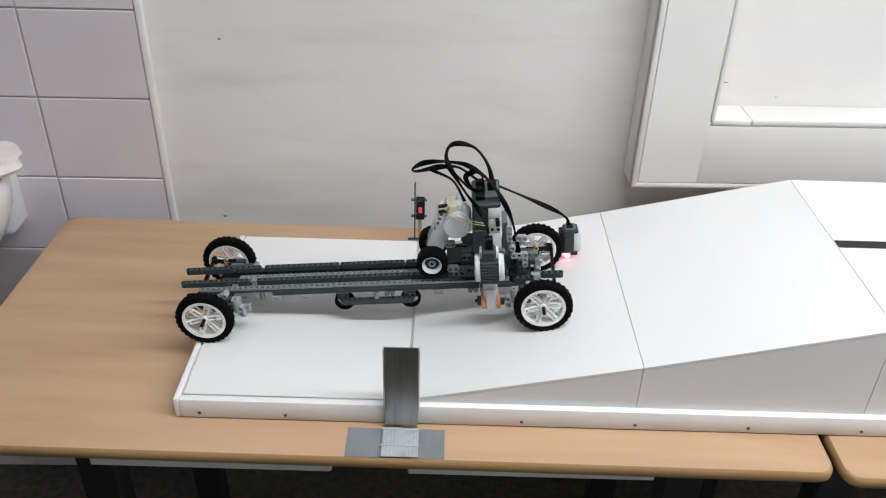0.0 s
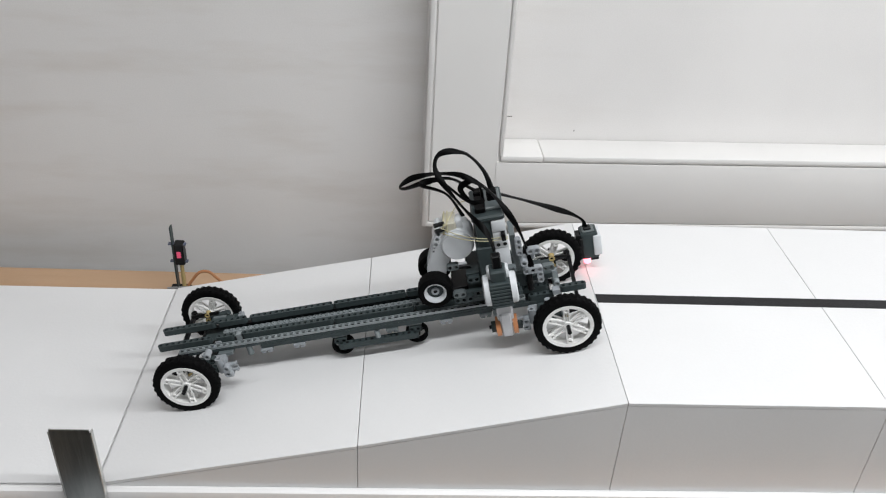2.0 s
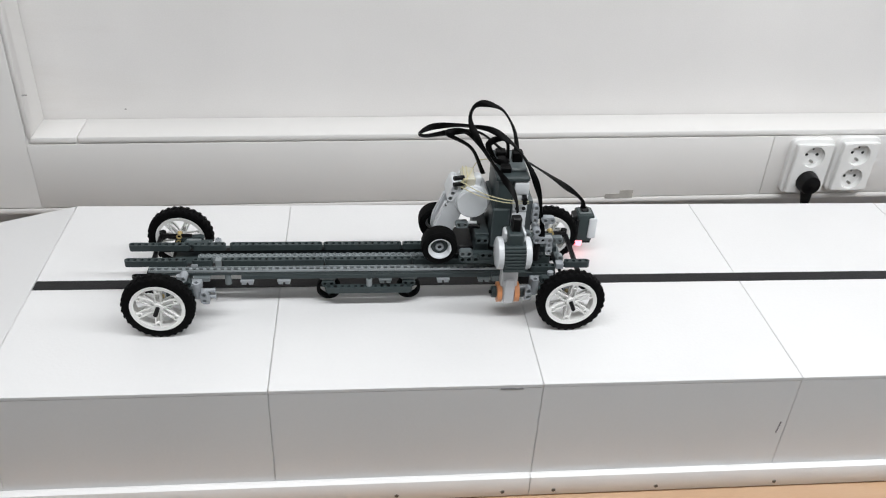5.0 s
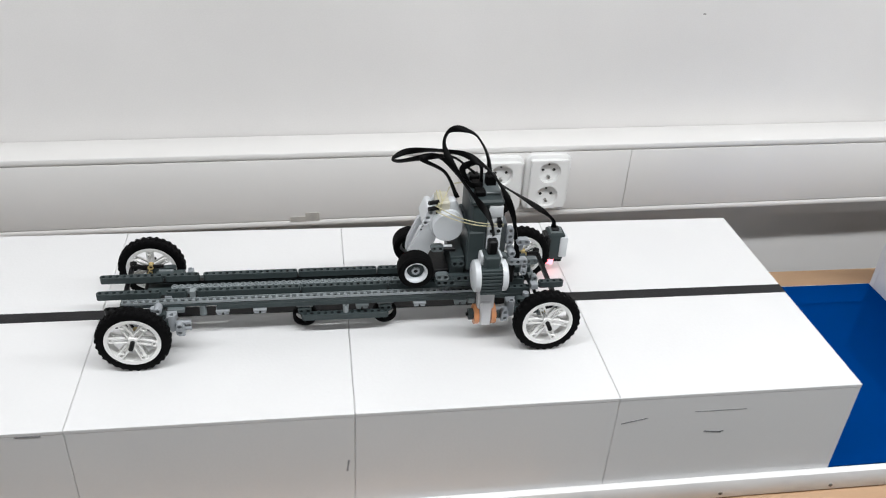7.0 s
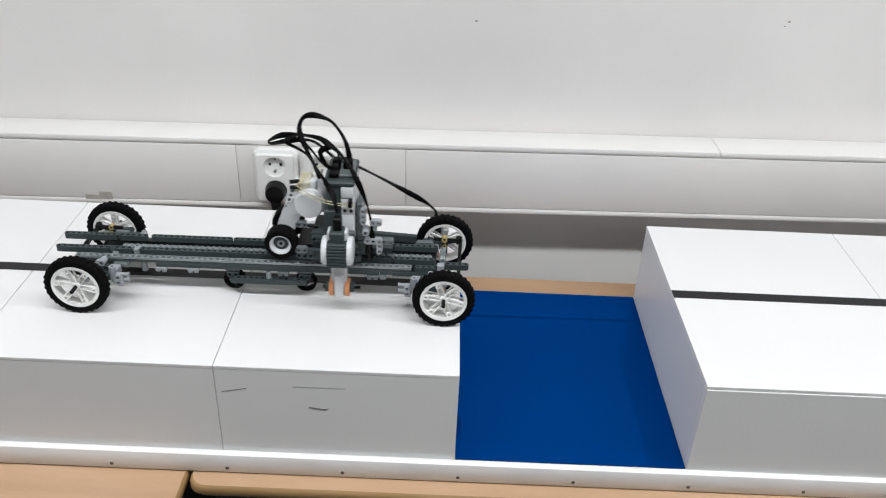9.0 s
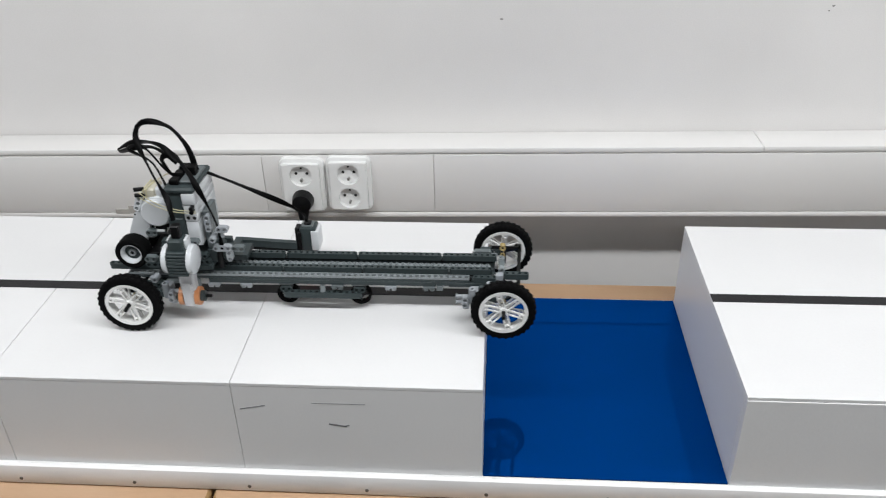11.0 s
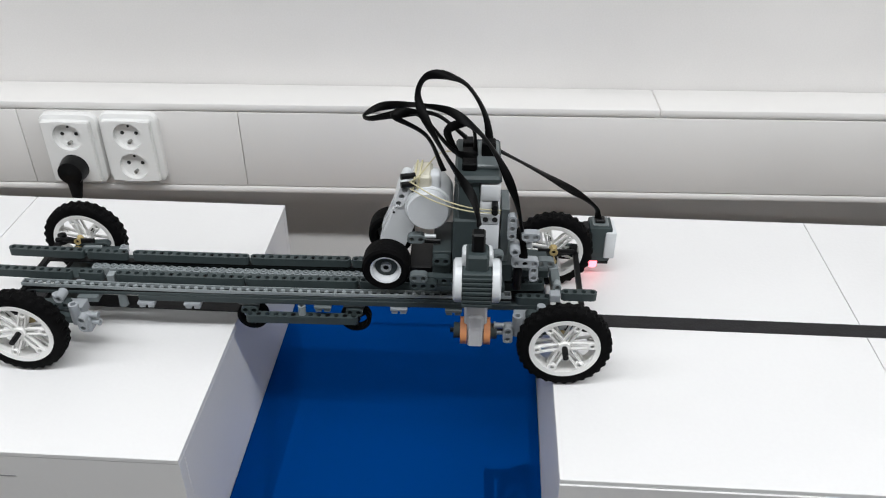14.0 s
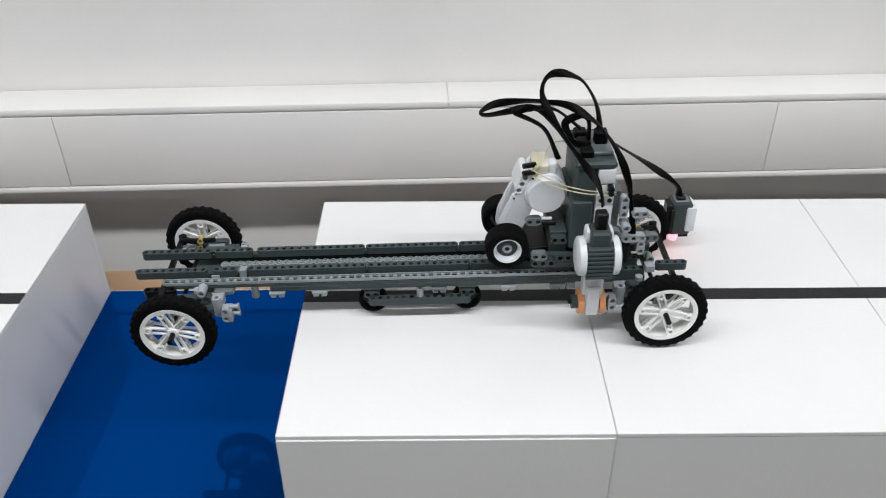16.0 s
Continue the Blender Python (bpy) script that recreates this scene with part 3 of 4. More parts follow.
part("clip_rod", cyl(B(), (-0.02, -0.006, 0.013), (0.02, -0.006, 0.017), 0.003, n=8), mat("clip_metal", (0.4, 0.4, 0.4), 0.35, 0.8), beacon)
part("lead", ribbon(B(), [(0.012, 0.0, 0.012), (0.022, 0.0, 0.028), (0.036, 0.0, 0.046), (0.052, 0.0, 0.048), (0.066, 0.0, 0.034), (0.078, 0.0, 0.020), (0.085, 0.0, 0.014)], 0.0052, 0.0052), WIRE, beacon, "orange-brown lead")
part("lead_plug", box(B(), 0.080, 0.092, -0.004, 0.004, 0.008, 0.020, 0.001), BLACK, beacon)
part("strap", box(B(), 0.018, 0.088, -0.006, 0.006, 0.0, 0.006, 0.001), BLACK, beacon)

# wash basin
basin = empty("wash_basin", "white ceramic wash basin on the tiled wall", "wash basin", m=pose(-1.56, 0.56, 0.752))
bm = B()
prof = []
for k in range(13):
    a = radians(7.5 * k)
    prof.append((0.265 * math.sin(a) ** 0.8 + 0.0, -0.19 * math.cos(a)))
nn = 40
rings = []
for r, z in prof + [(0.258, 0.012), (0.24, 0.006), (0.20, -0.09), (0.1, -0.14), (0.0, -0.15)]:
    rings.append([bm.verts.new((r * math.cos(2 * math.pi * i / nn), -0.17 + 0.72 * r * math.sin(2 * math.pi * i / nn), z + 0.08)) for i in range(nn)])
for A, C in zip(rings, rings[1:]):
    for k in range(nn):
        l = (k + 1) % nn
        bm.faces.new((A[k], A[l], C[l], C[k]))
bmesh.ops.remove_doubles(bm, verts=bm.verts, dist=1e-4)
part("bowl", bm, CERAMIC, basin)
part("wall_mount", box(B(), -0.2, 0.2, -0.06, 0.02, -0.08, 0.075, 0.02, 3), CERAMIC, basin)
bm = B()
bmesh.ops.create_icosphere(bm, subdivisions=4, radius=1.0)
for v in bm.verts:
    n = noise.noise(v.co * 2.3) * 0.30 + noise.noise(v.co * 6) * 0.10
    v.co = Vector((v.co.x * 0.085, v.co.y * 0.07, v.co.z * 0.030)) * (1 + n)
cloth = thing("cleaning_cloth", bm, CLOTH, "crumpled whitish cloth on the rim of the basin", "cloth")
cloth.matrix_basis = pose(-1.36, 0.41, 0.862, 0, -8, 20)

# under the tables
strip = empty("power_strip", "black power strip with plugs under the table", "power strip", m=pose(0.645, -0.03, 0.652))
part("strip_body", box(B(), -0.16, 0.06, 0, 0.045, 0, 0.042, 0.004), BLACK, strip)
for k in range(4):
    part("plug_lead", ribbon(B(), [(0.19 + 0.042 * k, -0.01, 0.045), (0.185 + 0.042 * k, -0.025, 0.01), (0.17 + 0.042 * k, -0.01, -0.05), (0.15 + 0.045 * k, 0.02, -0.2)], 0.019, 0.013), BLACK, strip)
thing("floor_cable", ribbon(B(), [(-0.9, -0.1, 0.006), (-0.7, 0.02, 0.006), (-0.45, -0.05, 0.006), (-0.2, 0.1, 0.006), (0.2, 0.05, 0.006)], 0.009, 0.009), ORANGE_CABLE, "orange extension cable lying on the floor", "cable")
thing("network_cable", ribbon(B(), [(1.38, 0.02, 0.68), (1.30, 0.0, 0.62), (1.26, 0.02, 0.5), (1.24, 0.08, 0.2), (1.24, 0.1, 0.006)], 0.006, 0.006), BLUE_CABLE, "blue network cable hanging under the table", "cable")

# ---- the robot ----
S = 0.008
RAD, BASE, FAR_Y = 0.0408, 0.236, 0.067
robot = empty("bridge_robot", "long four-wheeled grey plastic brick robot with a sliding motor carriage", "robot")


def stud_beam(parent, cells, x, y, z, material, top=True, name="beam", label="", turn=0, tilt=0):
    m = pose(x, y, z, 0, tilt, turn) @ pose(0, 0, 0, 0 if top else 90, 0, 0)
    return part(name, holed_strip(B(), cells, S, 0.0078, 0.0078, 0.0024, m), material, parent, label)


def lathe_up(bm, cx, cy, z):
    """A hollow stud."""
    rings = [[bm.verts.new((cx + q * math.cos(2 * math.pi * i / 10), cy + q * math.sin(2 * math.pi * i / 10), z + h)) for i in range(10)] for q, h in ((0.0025, -0.0002), (0.0025, 0.0017), (0.0015, 0.0017), (0.0015, 0.0003))]
    for A, C in zip(rings, rings[1:]):
        for k in range(10):
            l = (k + 1) % 10
            bm.faces.new((A[k], A[l], C[l], C[k]))


def brick(parent, x0, x1, y0, y1, z0, z1, material, studs=True, name="brick"):
    bm = box(B(), x0, x1, y0, y1, z0, z1, 0.0005)
    if studs:
        nx, ny = max(1, round((x1 - x0) / S)), max(1, round((y1 - y0) / S))
        for i in range(nx):
            for k in range(ny):
                cx, cy = x0 + (i + 0.5) * (x1 - x0) / nx, y0 + (k + 0.5) * (y1 - y0) / ny
                lathe_up(bm, cx, cy, z1)
    return part(name, bm, material, parent)


# upper rails
for cells, x in ((9, -0.281), (3, -0.2035), (15, -0.169), (13, -0.048), (14, 0.057), (7, 0.170)):
    stud_beam(robot, cells, x, -0.016, 0.0561, GREY_D, name="upper_rail")
for cells, x in ((9, -0.283), (5, -0.2085), (14, -0.164), (12, -0.051), (14, 0.046), (9, 0.159)):
    stud_beam(robot, cells, x, 0.0175, 0.0562, GREY_D, name="upper_rail")
# black pegs in some of the rail holes
for y, z, xs in ((-0.016, 0.0561, (-0.225, -0.121, -0.089, -0.065, -0.040, -0.016, 0.016, 0.073, 0.113, 0.186)), (0.0175, 0.0562, (-0.227, -0.1765, -0.140, -0.092, -0.068, -0.051, -0.011, 0.005, 0.070, 0.118, 0.175))):
    for x in xs:
        part("rail_peg", lathe(B(), [(0.0011, -0.0030), (0.0011, 0.0031), (0.0018, 0.0034), (0.0023, 0.0031), (0.0023, -0.0030)], n=12), BLACK, robot).matrix_basis = pose(x, y, z, 90, 0, 0)


def channel_rail(cells, x, material):
    """Upturned plate: two thin walls with a round pin between every two cells."""
    bm = B()
    x0, x1 = x - S / 2, x + (cells - 0.5) * S
    for ya, yb in ((-0.0039, -0.0029), (0.0029, 0.0039)):
        box(bm, x0 + 0.0001, x1 - 0.0001, ya, yb, -0.0017, 0.0017, 0.0002)
    for xa, xb in ((x0 + 0.0001, x0 + 0.0010), (x1 - 0.0010, x1 - 0.0001)):
        box(bm, xa, xb, -0.0029, 0.0029, -0.0017, 0.0015)
    for k in range(1, cells):
        cyl(bm, (x0 + k * S, 0, -0.0017), (x0 + k * S, 0, 0.0014), 0.0021, 0.0019, n=10)
    ob = part("side_rail", bm, material, robot, "light grey upturned plate with a row of small pins")
    ob.matrix_basis = pose(0, -0.0262, 0.0522)
    return ob


for cells, x in ((12, -0.252), (12, -0.156), (12, -0.060), (12, 0.036), (8, 0.132)):
    channel_rail(cells, x, GREY_S)
# black strip standing in for the shade inside the side rail
part("rail_insert", box(B(), -0.255, 0.195, -0.0292, -0.0232, 0.0496, 0.0504), BLACK, robot)
part("side_lip", box(B(), -0.254, 0.192, -0.0298, -0.0224, 0.0462, 0.0495, 0.0004), GREY_D, robot)
part("side_lip", box(B(), -0.150, 0.149, -0.0300, 0.0, 0.0400, 0.0461, 0.0006), GREY_D, robot)
# black strips added under the upper rails, painting the shade in their holes
for y, z in ((-0.016, 0.0506), (0.0175, 0.0507)):
    part("rail_insert", box(B(), -0.250, 0.222, y - 0.0034, y + 0.0034, z, z + 0.0014), BLACK, robot)
# studded bricks between the rails
for a, b2 in ((-0.2052, -0.1092), (-0.1092, -0.0132), (-0.0132, 0.0828), (0.0828, 0.2188)):
    n = round((b2 - a) / S)
    bm = holed_strip(B(), n, S, 0.0078, 0.0078, 0.0016, pose(a + S / 2, 0.0075, 0.0456), rounded=False, n=12)
    for k in range(n):
        cx = a + S * (k + 0.5)
        rings = [[bm.verts.new((cx + q * math.cos(2 * math.pi * i / 12), 0.0075 + q * math.sin(2 * math.pi * i / 12), 0.0495 + h)) for i in range(12)] for q, h in ((0.0026, -0.0003), (0.0026, 0.0015), (0.0024, 0.0017), (0.0017, 0.0017), (0.0016, -0.0003))]
        for A, C in zip(rings, rings[1:]):
            for i in range(12):
                bm.faces.new((A[i], A[(i + 1) % 12], C[(i + 1) % 12], C[i]))
    part("stud_brick", bm, GREY_S, robot, "mid-grey studded beam between the rails")
part("floor_plate", box(B(), -0.235, 0.225, -0.004, 0.034, 0.0355, 0.0415, 0.0005), GREY_D, robot)
part("side_lip", box(B(), -0.2, 0.2, 0.022, 0.034, 0.0417, 0.0470, 0.0005), GREY_D, robot)
part("side_lip", box(B(), 0.166, 0.228, -0.0300, -0.012, 0.0395, 0.0460, 0.0006), GREY_D, robot)
# plates at the front end of the rails
stud_beam(robot, 4, 0.200, -0.0260, 0.0500, GREY_D, name="front_beam")
part("end_connector", holed_strip(B(), 2, S, 0.0078, 0.0078, 0.0024, pose(0.2330, -0.0195, 0.0535, 0, -90, 0) @ pose(0, 0, 0, 90, 0, 0)), GREY_S, robot, "light grey end connector")
part("end_connector", box(B(), 0.2295, 0.2380, -0.0120, 0.0140, 0.0440, 0.0555, 0.0008), GREY_M, robot)
brick(robot, 0.2295, 0.2375, 0.0145, 0.0225, 0.0450, 0.0560, GREY_S, True, "end_connector")
# clips under the rails
for x, pale in ((-0.1435, True), (-0.1005, True), (0.02, False), (0.09, True), (0.14, False)):
    bm = box(B(), x - 0.0078, x + 0.0078, -0.0325, -0.020, 0.0370, 0.0398, 0.0004)
    for dx in (-0.0040, 0.0040):
        box(bm, x + dx - 0.0028, x + dx + 0.0028, -0.0318, -0.022, 0.0335, 0.0369, 0.0004)
    part("clip_plate", bm, GREY_L if pale else GREY_M, robot, "small clip plate under the rail")
part("clip_pin", cyl(B(), (-0.166, -0.027, 0.0330), (-0.166, -0.027, 0.0460), 0.0042, 0.0036, n=14), GREY_M, robot)
# short tube and stay at the rear corner of the rails
part("corner_tube", lathe(B(), [(0.0024, -0.006), (0.0040, -0.006), (0.0045, -0.0050), (0.0045, 0.006), (0.0024, 0.006)], (-0.2125, -0.046, 0.0560), n=18), GREY_L, robot, "light grey tube with an open end")
part("corner_stay", bar(B(), (-0.2115, -0.045, 0.0512), (-0.2240, -0.045, 0.0330), 0.0075, 0.0060), GREY_M, robot)
part("corner_bracket", box(B(), -0.2050, -0.1860, -0.0345, -0.0215, 0.0405, 0.0460, 0.0006), GREY_M, robot)
# end cross beams in the rails
brick(robot, -0.1805, -0.1735, -0.0195, -0.0115, 0.0480, 0.0600, GREY_S, False, "cross_clip")
brick(robot, -0.2085, -0.2005, -0.0215, -0.0202, 0.0500, 0.0560, GREY_L, False, "cross_clip")

# small support wheels under the middle
for x in (-0.0485, 0.0485):
    bm = lathe(B(), [(0.0112, -0.0048), (0.0132, -0.0052), (0.0145, -0.0036), (0.0145, 0.0036), (0.0132, 0.0052), (0.0112, 0.0048)], n=28)
    sw = part("support_wheel", bm, RUBBER, robot, "small black support wheel")
    sw.matrix_basis = pose(x, -0.0195, 0.0200)
    bm = lathe(B(), [(0.0020, -0.0040), (0.0045, -0.0040), (0.0045, 0.0040), (0.0020, 0.0040)], n=20)
    for k in range(3):
        ang = radians(30 + 120 * k)
        bar(bm, (0.0040 * math.cos(ang), 0, 0.0040 * math.sin(ang)), (0.0116 * math.cos(ang), 0, 0.0116 * math.sin(ang)), 0.0050, 0.0026)
    part("support_rim", bm, BLACK, robot).matrix_basis = sw.matrix_basis
    stud_beam(robot, 2, x - 0.004, -0.0262, 0.0320, GREY_D, False, "axle_block")
    part("axle_block", box(B(), x - 0.0100, x + 0.0100, -0.0290, -0.0135, 0.0375, 0.0399, 0.0006), GREY_M, robot)
    part("wheel_fork", box(B(), x - 0.0038, x + 0.0038, -0.0135, -0.0105, 0.015, 0.0398, 0.001), GREY_D, robot)
    part("wheel_axle", cyl(B(), (x, -0.034, 0.0240), (x, -0.0245, 0.0220), 0.0024, n=8), BLACK, robot)
stud_beam(robot, 13, -0.0480, -0.0310, 0.0255, GREY_D, name="keel_beam", label="dark beam beside the support wheels")
part("keel_post", lathe(B(), [(0.0020, -0.0048), (0.0036, -0.0048), (0.0036, 0.0048), (0.0020, 0.0048)], n=14), GREY_S, robot).matrix_basis = pose(0.0005, -0.0300, 0.0345, 90, 0, 0)
for x in (-0.040, -0.008, 0.024, 0.040):
    part("keel_peg", cyl(B(), (x, -0.0310, 0.0230), (x, -0.0310, 0.0290), 0.0023, n=10), BLACK, robot)

# tyre and spoked rim
bm = B()
rings = []
for i in range(120):
    a = 2 * math.pi * i / 120
    hi = [0.0408 if ((i + shift) % 4) < 2 else 0.0393 for shift in (0, 2)]
    prof = [(0.0300, -0.0066), (0.0355, -0.0074), (0.0384, -0.0069), (hi[0] - 0.0004, -0.0060), (hi[0], -0.0008), (hi[1], 0.0008), (hi[1] - 0.0004, 0.0060), (0.0384, 0.0069), (0.0355, 0.0074), (0.0300, 0.0066)]
    rings.append([bm.verts.new((rr * math.cos(a), y, rr * math.sin(a))) for rr, y in prof])
for i in range(120):
    A, C = rings[i], rings[(i + 1) % 120]
    for k in range(10):
        l = (k + 1) % 10
        bm.faces.new((A[k], A[l], C[l], C[k]))
tyre_mesh = finish("tyre", bm, RUBBER)
bm = B()
lathe(bm, [(0.0262, -0.0068), (0.0304, -0.0072), (0.0304, 0.0072), (0.0262, 0.0068), (0.0275, 0.0)], n=48)
rim_mesh = finish("rim", bm, RIMW)
hub_mesh = finish("hub", lathe(B(), [(0.0026, -0.0060), (0.0052, -0.0060), (0.0052, 0.0060), (0.0026, 0.0060)], n=16), RIMW)
bm = B()
for sy in (-1, 1):
    for dz in (-1, 1):
        bar(bm, (0.0036, sy * 0.0022, dz * 0.0030), (0.0280, sy * 0.0048, dz * 0.0028), 0.0026, 0.0015)
    holed_strip(bm, 1, 0.0070, 0.0070, 0.0034, 0.0019, pose(0.0232, sy * 0.0048, 0, 90, 0, 0), n=12)
    bar(bm, (0.0255, sy * 0.0048, 0), (0.0282, sy * 0.0048, 0), 0.0030, 0.0045)
bar(bm, (0.0040, 0, 0), (0.0276, 0, 0), 0.0046, 0.0011)
spoke_mesh = finish("spoke", bm, RIMW)
WHEELS = []
for i, (sx, sy) in enumerate(((-1, -1), (1, -1), (-1, 1), (1, 1))):
    w = rim_mesh if i == 0 else new("wheel", rim_mesh.data)
    w.name = "wheel"
    w.parent = robot
    tagged(w, "large white spoked wheel with black treaded tyre")
    ty = tyre_mesh if i == 0 else new("tyre", tyre_mesh.data)
    ty.parent = w
    hb = hub_mesh if i == 0 else new("hub", hub_mesh.data)
    hb.parent = w
    for k in range(6):
        sp = spoke_mesh if i == 0 and k == 0 else new("spoke", spoke_mesh.data)
        sp.parent = w
        sp.matrix_basis = pose(0, 0, 0, 0, 60 * k - 10, 0)
    part("axle_end", cyl(B(), (0, -0.004, 0), (0, -0.0185, 0), 0.0026, n=8), BLACK, w)
    WHEELS.append((w, sx * BASE, -0.080 if sy < 0 else FAR_Y))

# axles, steering knuckles and links
for sx in (-1, 1):
    x = sx * BASE
    part("axle", cyl(B(), (x, -0.078, RAD), (x, 0.078, RAD), 0.0023, n=8), BLACK, robot)
    for sy in (-1, 1):
        part("bush", cyl(B(), (x, sy * 0.062, RAD), (x, sy * 0.068, RAD), 0.0037, n=10), TAN, robot)
        part("knuckle", box(B(), x - 0.004, x + 0.004, min(sy * 0.046, sy * 0.061), max(sy * 0.046, sy * 0.061), RAD - 0.012, RAD + (0.012 if sy < 0 else 0.006), 0.0012), GREY_L if sy < 0 else BLACK, robot)
        stud_beam(robot, 4, x - sx * 0.028, sy * 0.048, RAD + 0.008, GREY_D, False, "knuckle_arm", tilt=sx * 4 + (180 if sx < 0 else 0))
        part("kingpin", cyl(B(), (x - sx * 0.018, sy * 0.043, 0.022), (x - sx * 0.018, sy * 0.043, 0.056 if sy < 0 else 0.047), 0.0038, n=12), GREY_L, robot)
        brick(robot, x - sx * 0.03 - 0.012, x - sx * 0.03 + 0.012, min(sy * 0.036, sy * 0.05), max(sy * 0.036, sy * 0.05), 0.036, 0.046, GREY_D if sy > 0 else GREY_L, False, "pivot_block")
        if sy > 0:
            continue
        # steering pins
        px = x - sx * 0.048
        stud_beam(robot, 2, px, sy * 0.0640, RAD - 0.0040, GREY_L, False, "pin_link", tilt=-90)
        for dz in (-0.0040, 0.0040):
            part("pin", lathe(B(), [(0.0016, -0.0110), (0.0024, -0.0110), (0.0024, 0.0085), (0.0034, 0.0085), (0.0034, 0.0100), (0.0016, 0.0100)], n=12), GREY_L, robot).matrix_basis = pose(px - sx * 0.002, sy * 0.058, RAD + dz, 0, 0, 90 * sx)
        part("pin_block", lathe(B(), [(0.0024, -0.0105), (0.0041, -0.0105), (0.0045, -0.0092), (0.0045, 0.0105), (0.0024, 0.0105)], n=16), GREY_L, robot, "light grey tube connector").matrix_basis = pose(px + sx * 0.0085, sy * 0.058, RAD + 0.0050, 90, 0, 0)
        part("pin_block", box(B(), px - 0.0035, px + 0.0050, sy * 0.058 - 0.0060, sy * 0.058 + 0.0075, RAD - 0.0120, RAD + 0.0030, 0.0012), GREY_L, robot)
        part("pin_arm", bar(B(), (px, sy * 0.056, RAD - 0.002), (x - sx * 0.004, sy * 0.054, RAD - 0.002), 0.007, 0.007), GREY_D, robot)
    part("swing_beam", box(B(), x - sx * 0.02 - 0.006, x - sx * 0.02 + 0.006, -0.05, 0.05, 0.0305, 0.0382, 0.001), GREY_D, robot)
    part("tie_rod", bar(B(), (x + sx * 0.018, -0.062, 0.050), (x + sx * 0.022, 0.055, 0.046), 0.0048, 0.0048), BLACK, robot)
    for sy in (-1, 1):
        part("ball_link", cyl(B(), (x + sx * 0.002, sy * 0.058, 0.044), (x + sx * 0.022, sy * 0.058, 0.048), 0.0034, n=10), BLACK, robot)
        part("ball_joint", cyl(B(), (x + sx * 0.020, sy * 0.058, 0.043), (x + sx * 0.020, sy * 0.058, 0.053), 0.0042, n=12), BLACK, robot)
stud_beam(robot, 4, 0.2400, -0.030, 0.0590, GREY_D, name="front_beam")
brick(robot, 0.2262, 0.2355, -0.0345, -0.0255, 0.0535, 0.0610, GREY_L, False, "front_clip")
stud_beam(robot, 4, -0.270, -0.034, 0.0460, BLACK, name="rear_beam")
brick(robot, 0.196, 0.228, 0.026, 0.042, 0.0448, 0.0480, GREY_L, True, "front_brick")
stud_beam(robot, 3, 0.2000, 0.0300, 0.0560, GREY_M, False, "front_connector")
brick(robot, -0.225, -0.195, 0.024, 0.036, 0.0505, 0.0545, GREY_D, False, "rear_brick")
brick(robot, 0.1495, 0.158, -0.032, -0.020, 0.0345, 0.0412, GREY_M, False, "front_clip")
part("front_clip", box(B(), 0.1495, 0.170, -0.030, -0.012, 0.0413, 0.0460, 0.0005), GREY_D, robot)
part("pin", cyl(B(), (-0.222, 0.034, 0.0545), (-0.205, 0.034, 0.0545), 0.0026, n=10), GREY_M, robot)
for x, z, r in ((0.2352, 0.0560, 0.0042), (0.2352, 0.0450, 0.0036), (-0.2330, 0.0550, 0.0036), (-0.2345, 0.0470, 0.0032)):
    part("bush", lathe(B(), [(0.0020, -0.004), (r, -0.004), (r - 0.0010, -0.0025), (r - 0.0010, 0.0025), (r, 0.004), (0.0020, 0.004)], (x, 0.046, z), n=14), TAN, robot, "tan bush")
part("cross_axle", cyl(B(), (0.2200, 0.046, 0.0555), (0.2560, 0.046, 0.0545), 0.0023, n=8), BLACK, robot)
part("cross_axle", cyl(B(), (-0.2560, 0.046, 0.0545), (-0.2180, 0.046, 0.0545), 0.0023, n=8), BLACK, robot)

brick(robot, -0.1885, -0.1815, 0.032, 0.040, 0.0475, 0.0545, GREY_L, True, "rear_brick")

# ---- sliding carriage on the rails ----
carriage = part("carriage", box(B(), 0.034, 0.106, -0.0335, 0.0335, 0.0615, 0.0690, 0.001), GREY_D, robot, "sliding carriage with motors, controller and cables")
for y in (-0.030, 0.030):
    stud_beam(carriage, 9, 0.036, y, 0.0735, GREY_D, False, "carriage_beam")
    stud_beam(carriage, 3, 0.082, y, 0.0820, GREY_D, False, "carriage_beam")
stud_beam(carriage, 3, 0.026, -0.0385, 0.0735, GREY_D, False, "connector")
stud_beam(carriage, 2, 0.026, -0.0385, 0.0815, GREY_M, False, "connector")
brick(carriage, 0.0415, 0.0580, -0.026, 0.024, 0.0692, 0.1000, GREY_D, False, "carriage_brick")
# low block coloured black in place of the shadow beside the drive wheel
brick(carriage, 0.020, 0.0410, -0.022, 0.022, 0.0692, 0.0800, BLACK, False, "carriage_brick")
stud_beam(carriage, 2, 0.0455, -0.0285, 0.0935, GREY_D, False, "carriage_beam", tilt=0)
brick(carriage, 0.100, 0.112, -0.026, 0.010, 0.0692, 0.0880, GREY_D, False, "carriage_brick")
brick(carriage, 0.1005, 0.1075, -0.022, 0.012, 0.0885, 0.1420, GREY_M, False, "carriage_brick")
stud_beam(carriage, 3, 0.1095, -0.030, 0.1220, GREY_L, False, "upright_beam", tilt=-90)
stud_beam(carriage, 2, 0.1220, -0.030, 0.1215, GREY_L, False, "connector")
part("pin", cyl(B(), (0.1250, -0.030, 0.1100), (0.1250, -0.030, 0.1180), 0.0024, n=10), GREY_L, carriage)
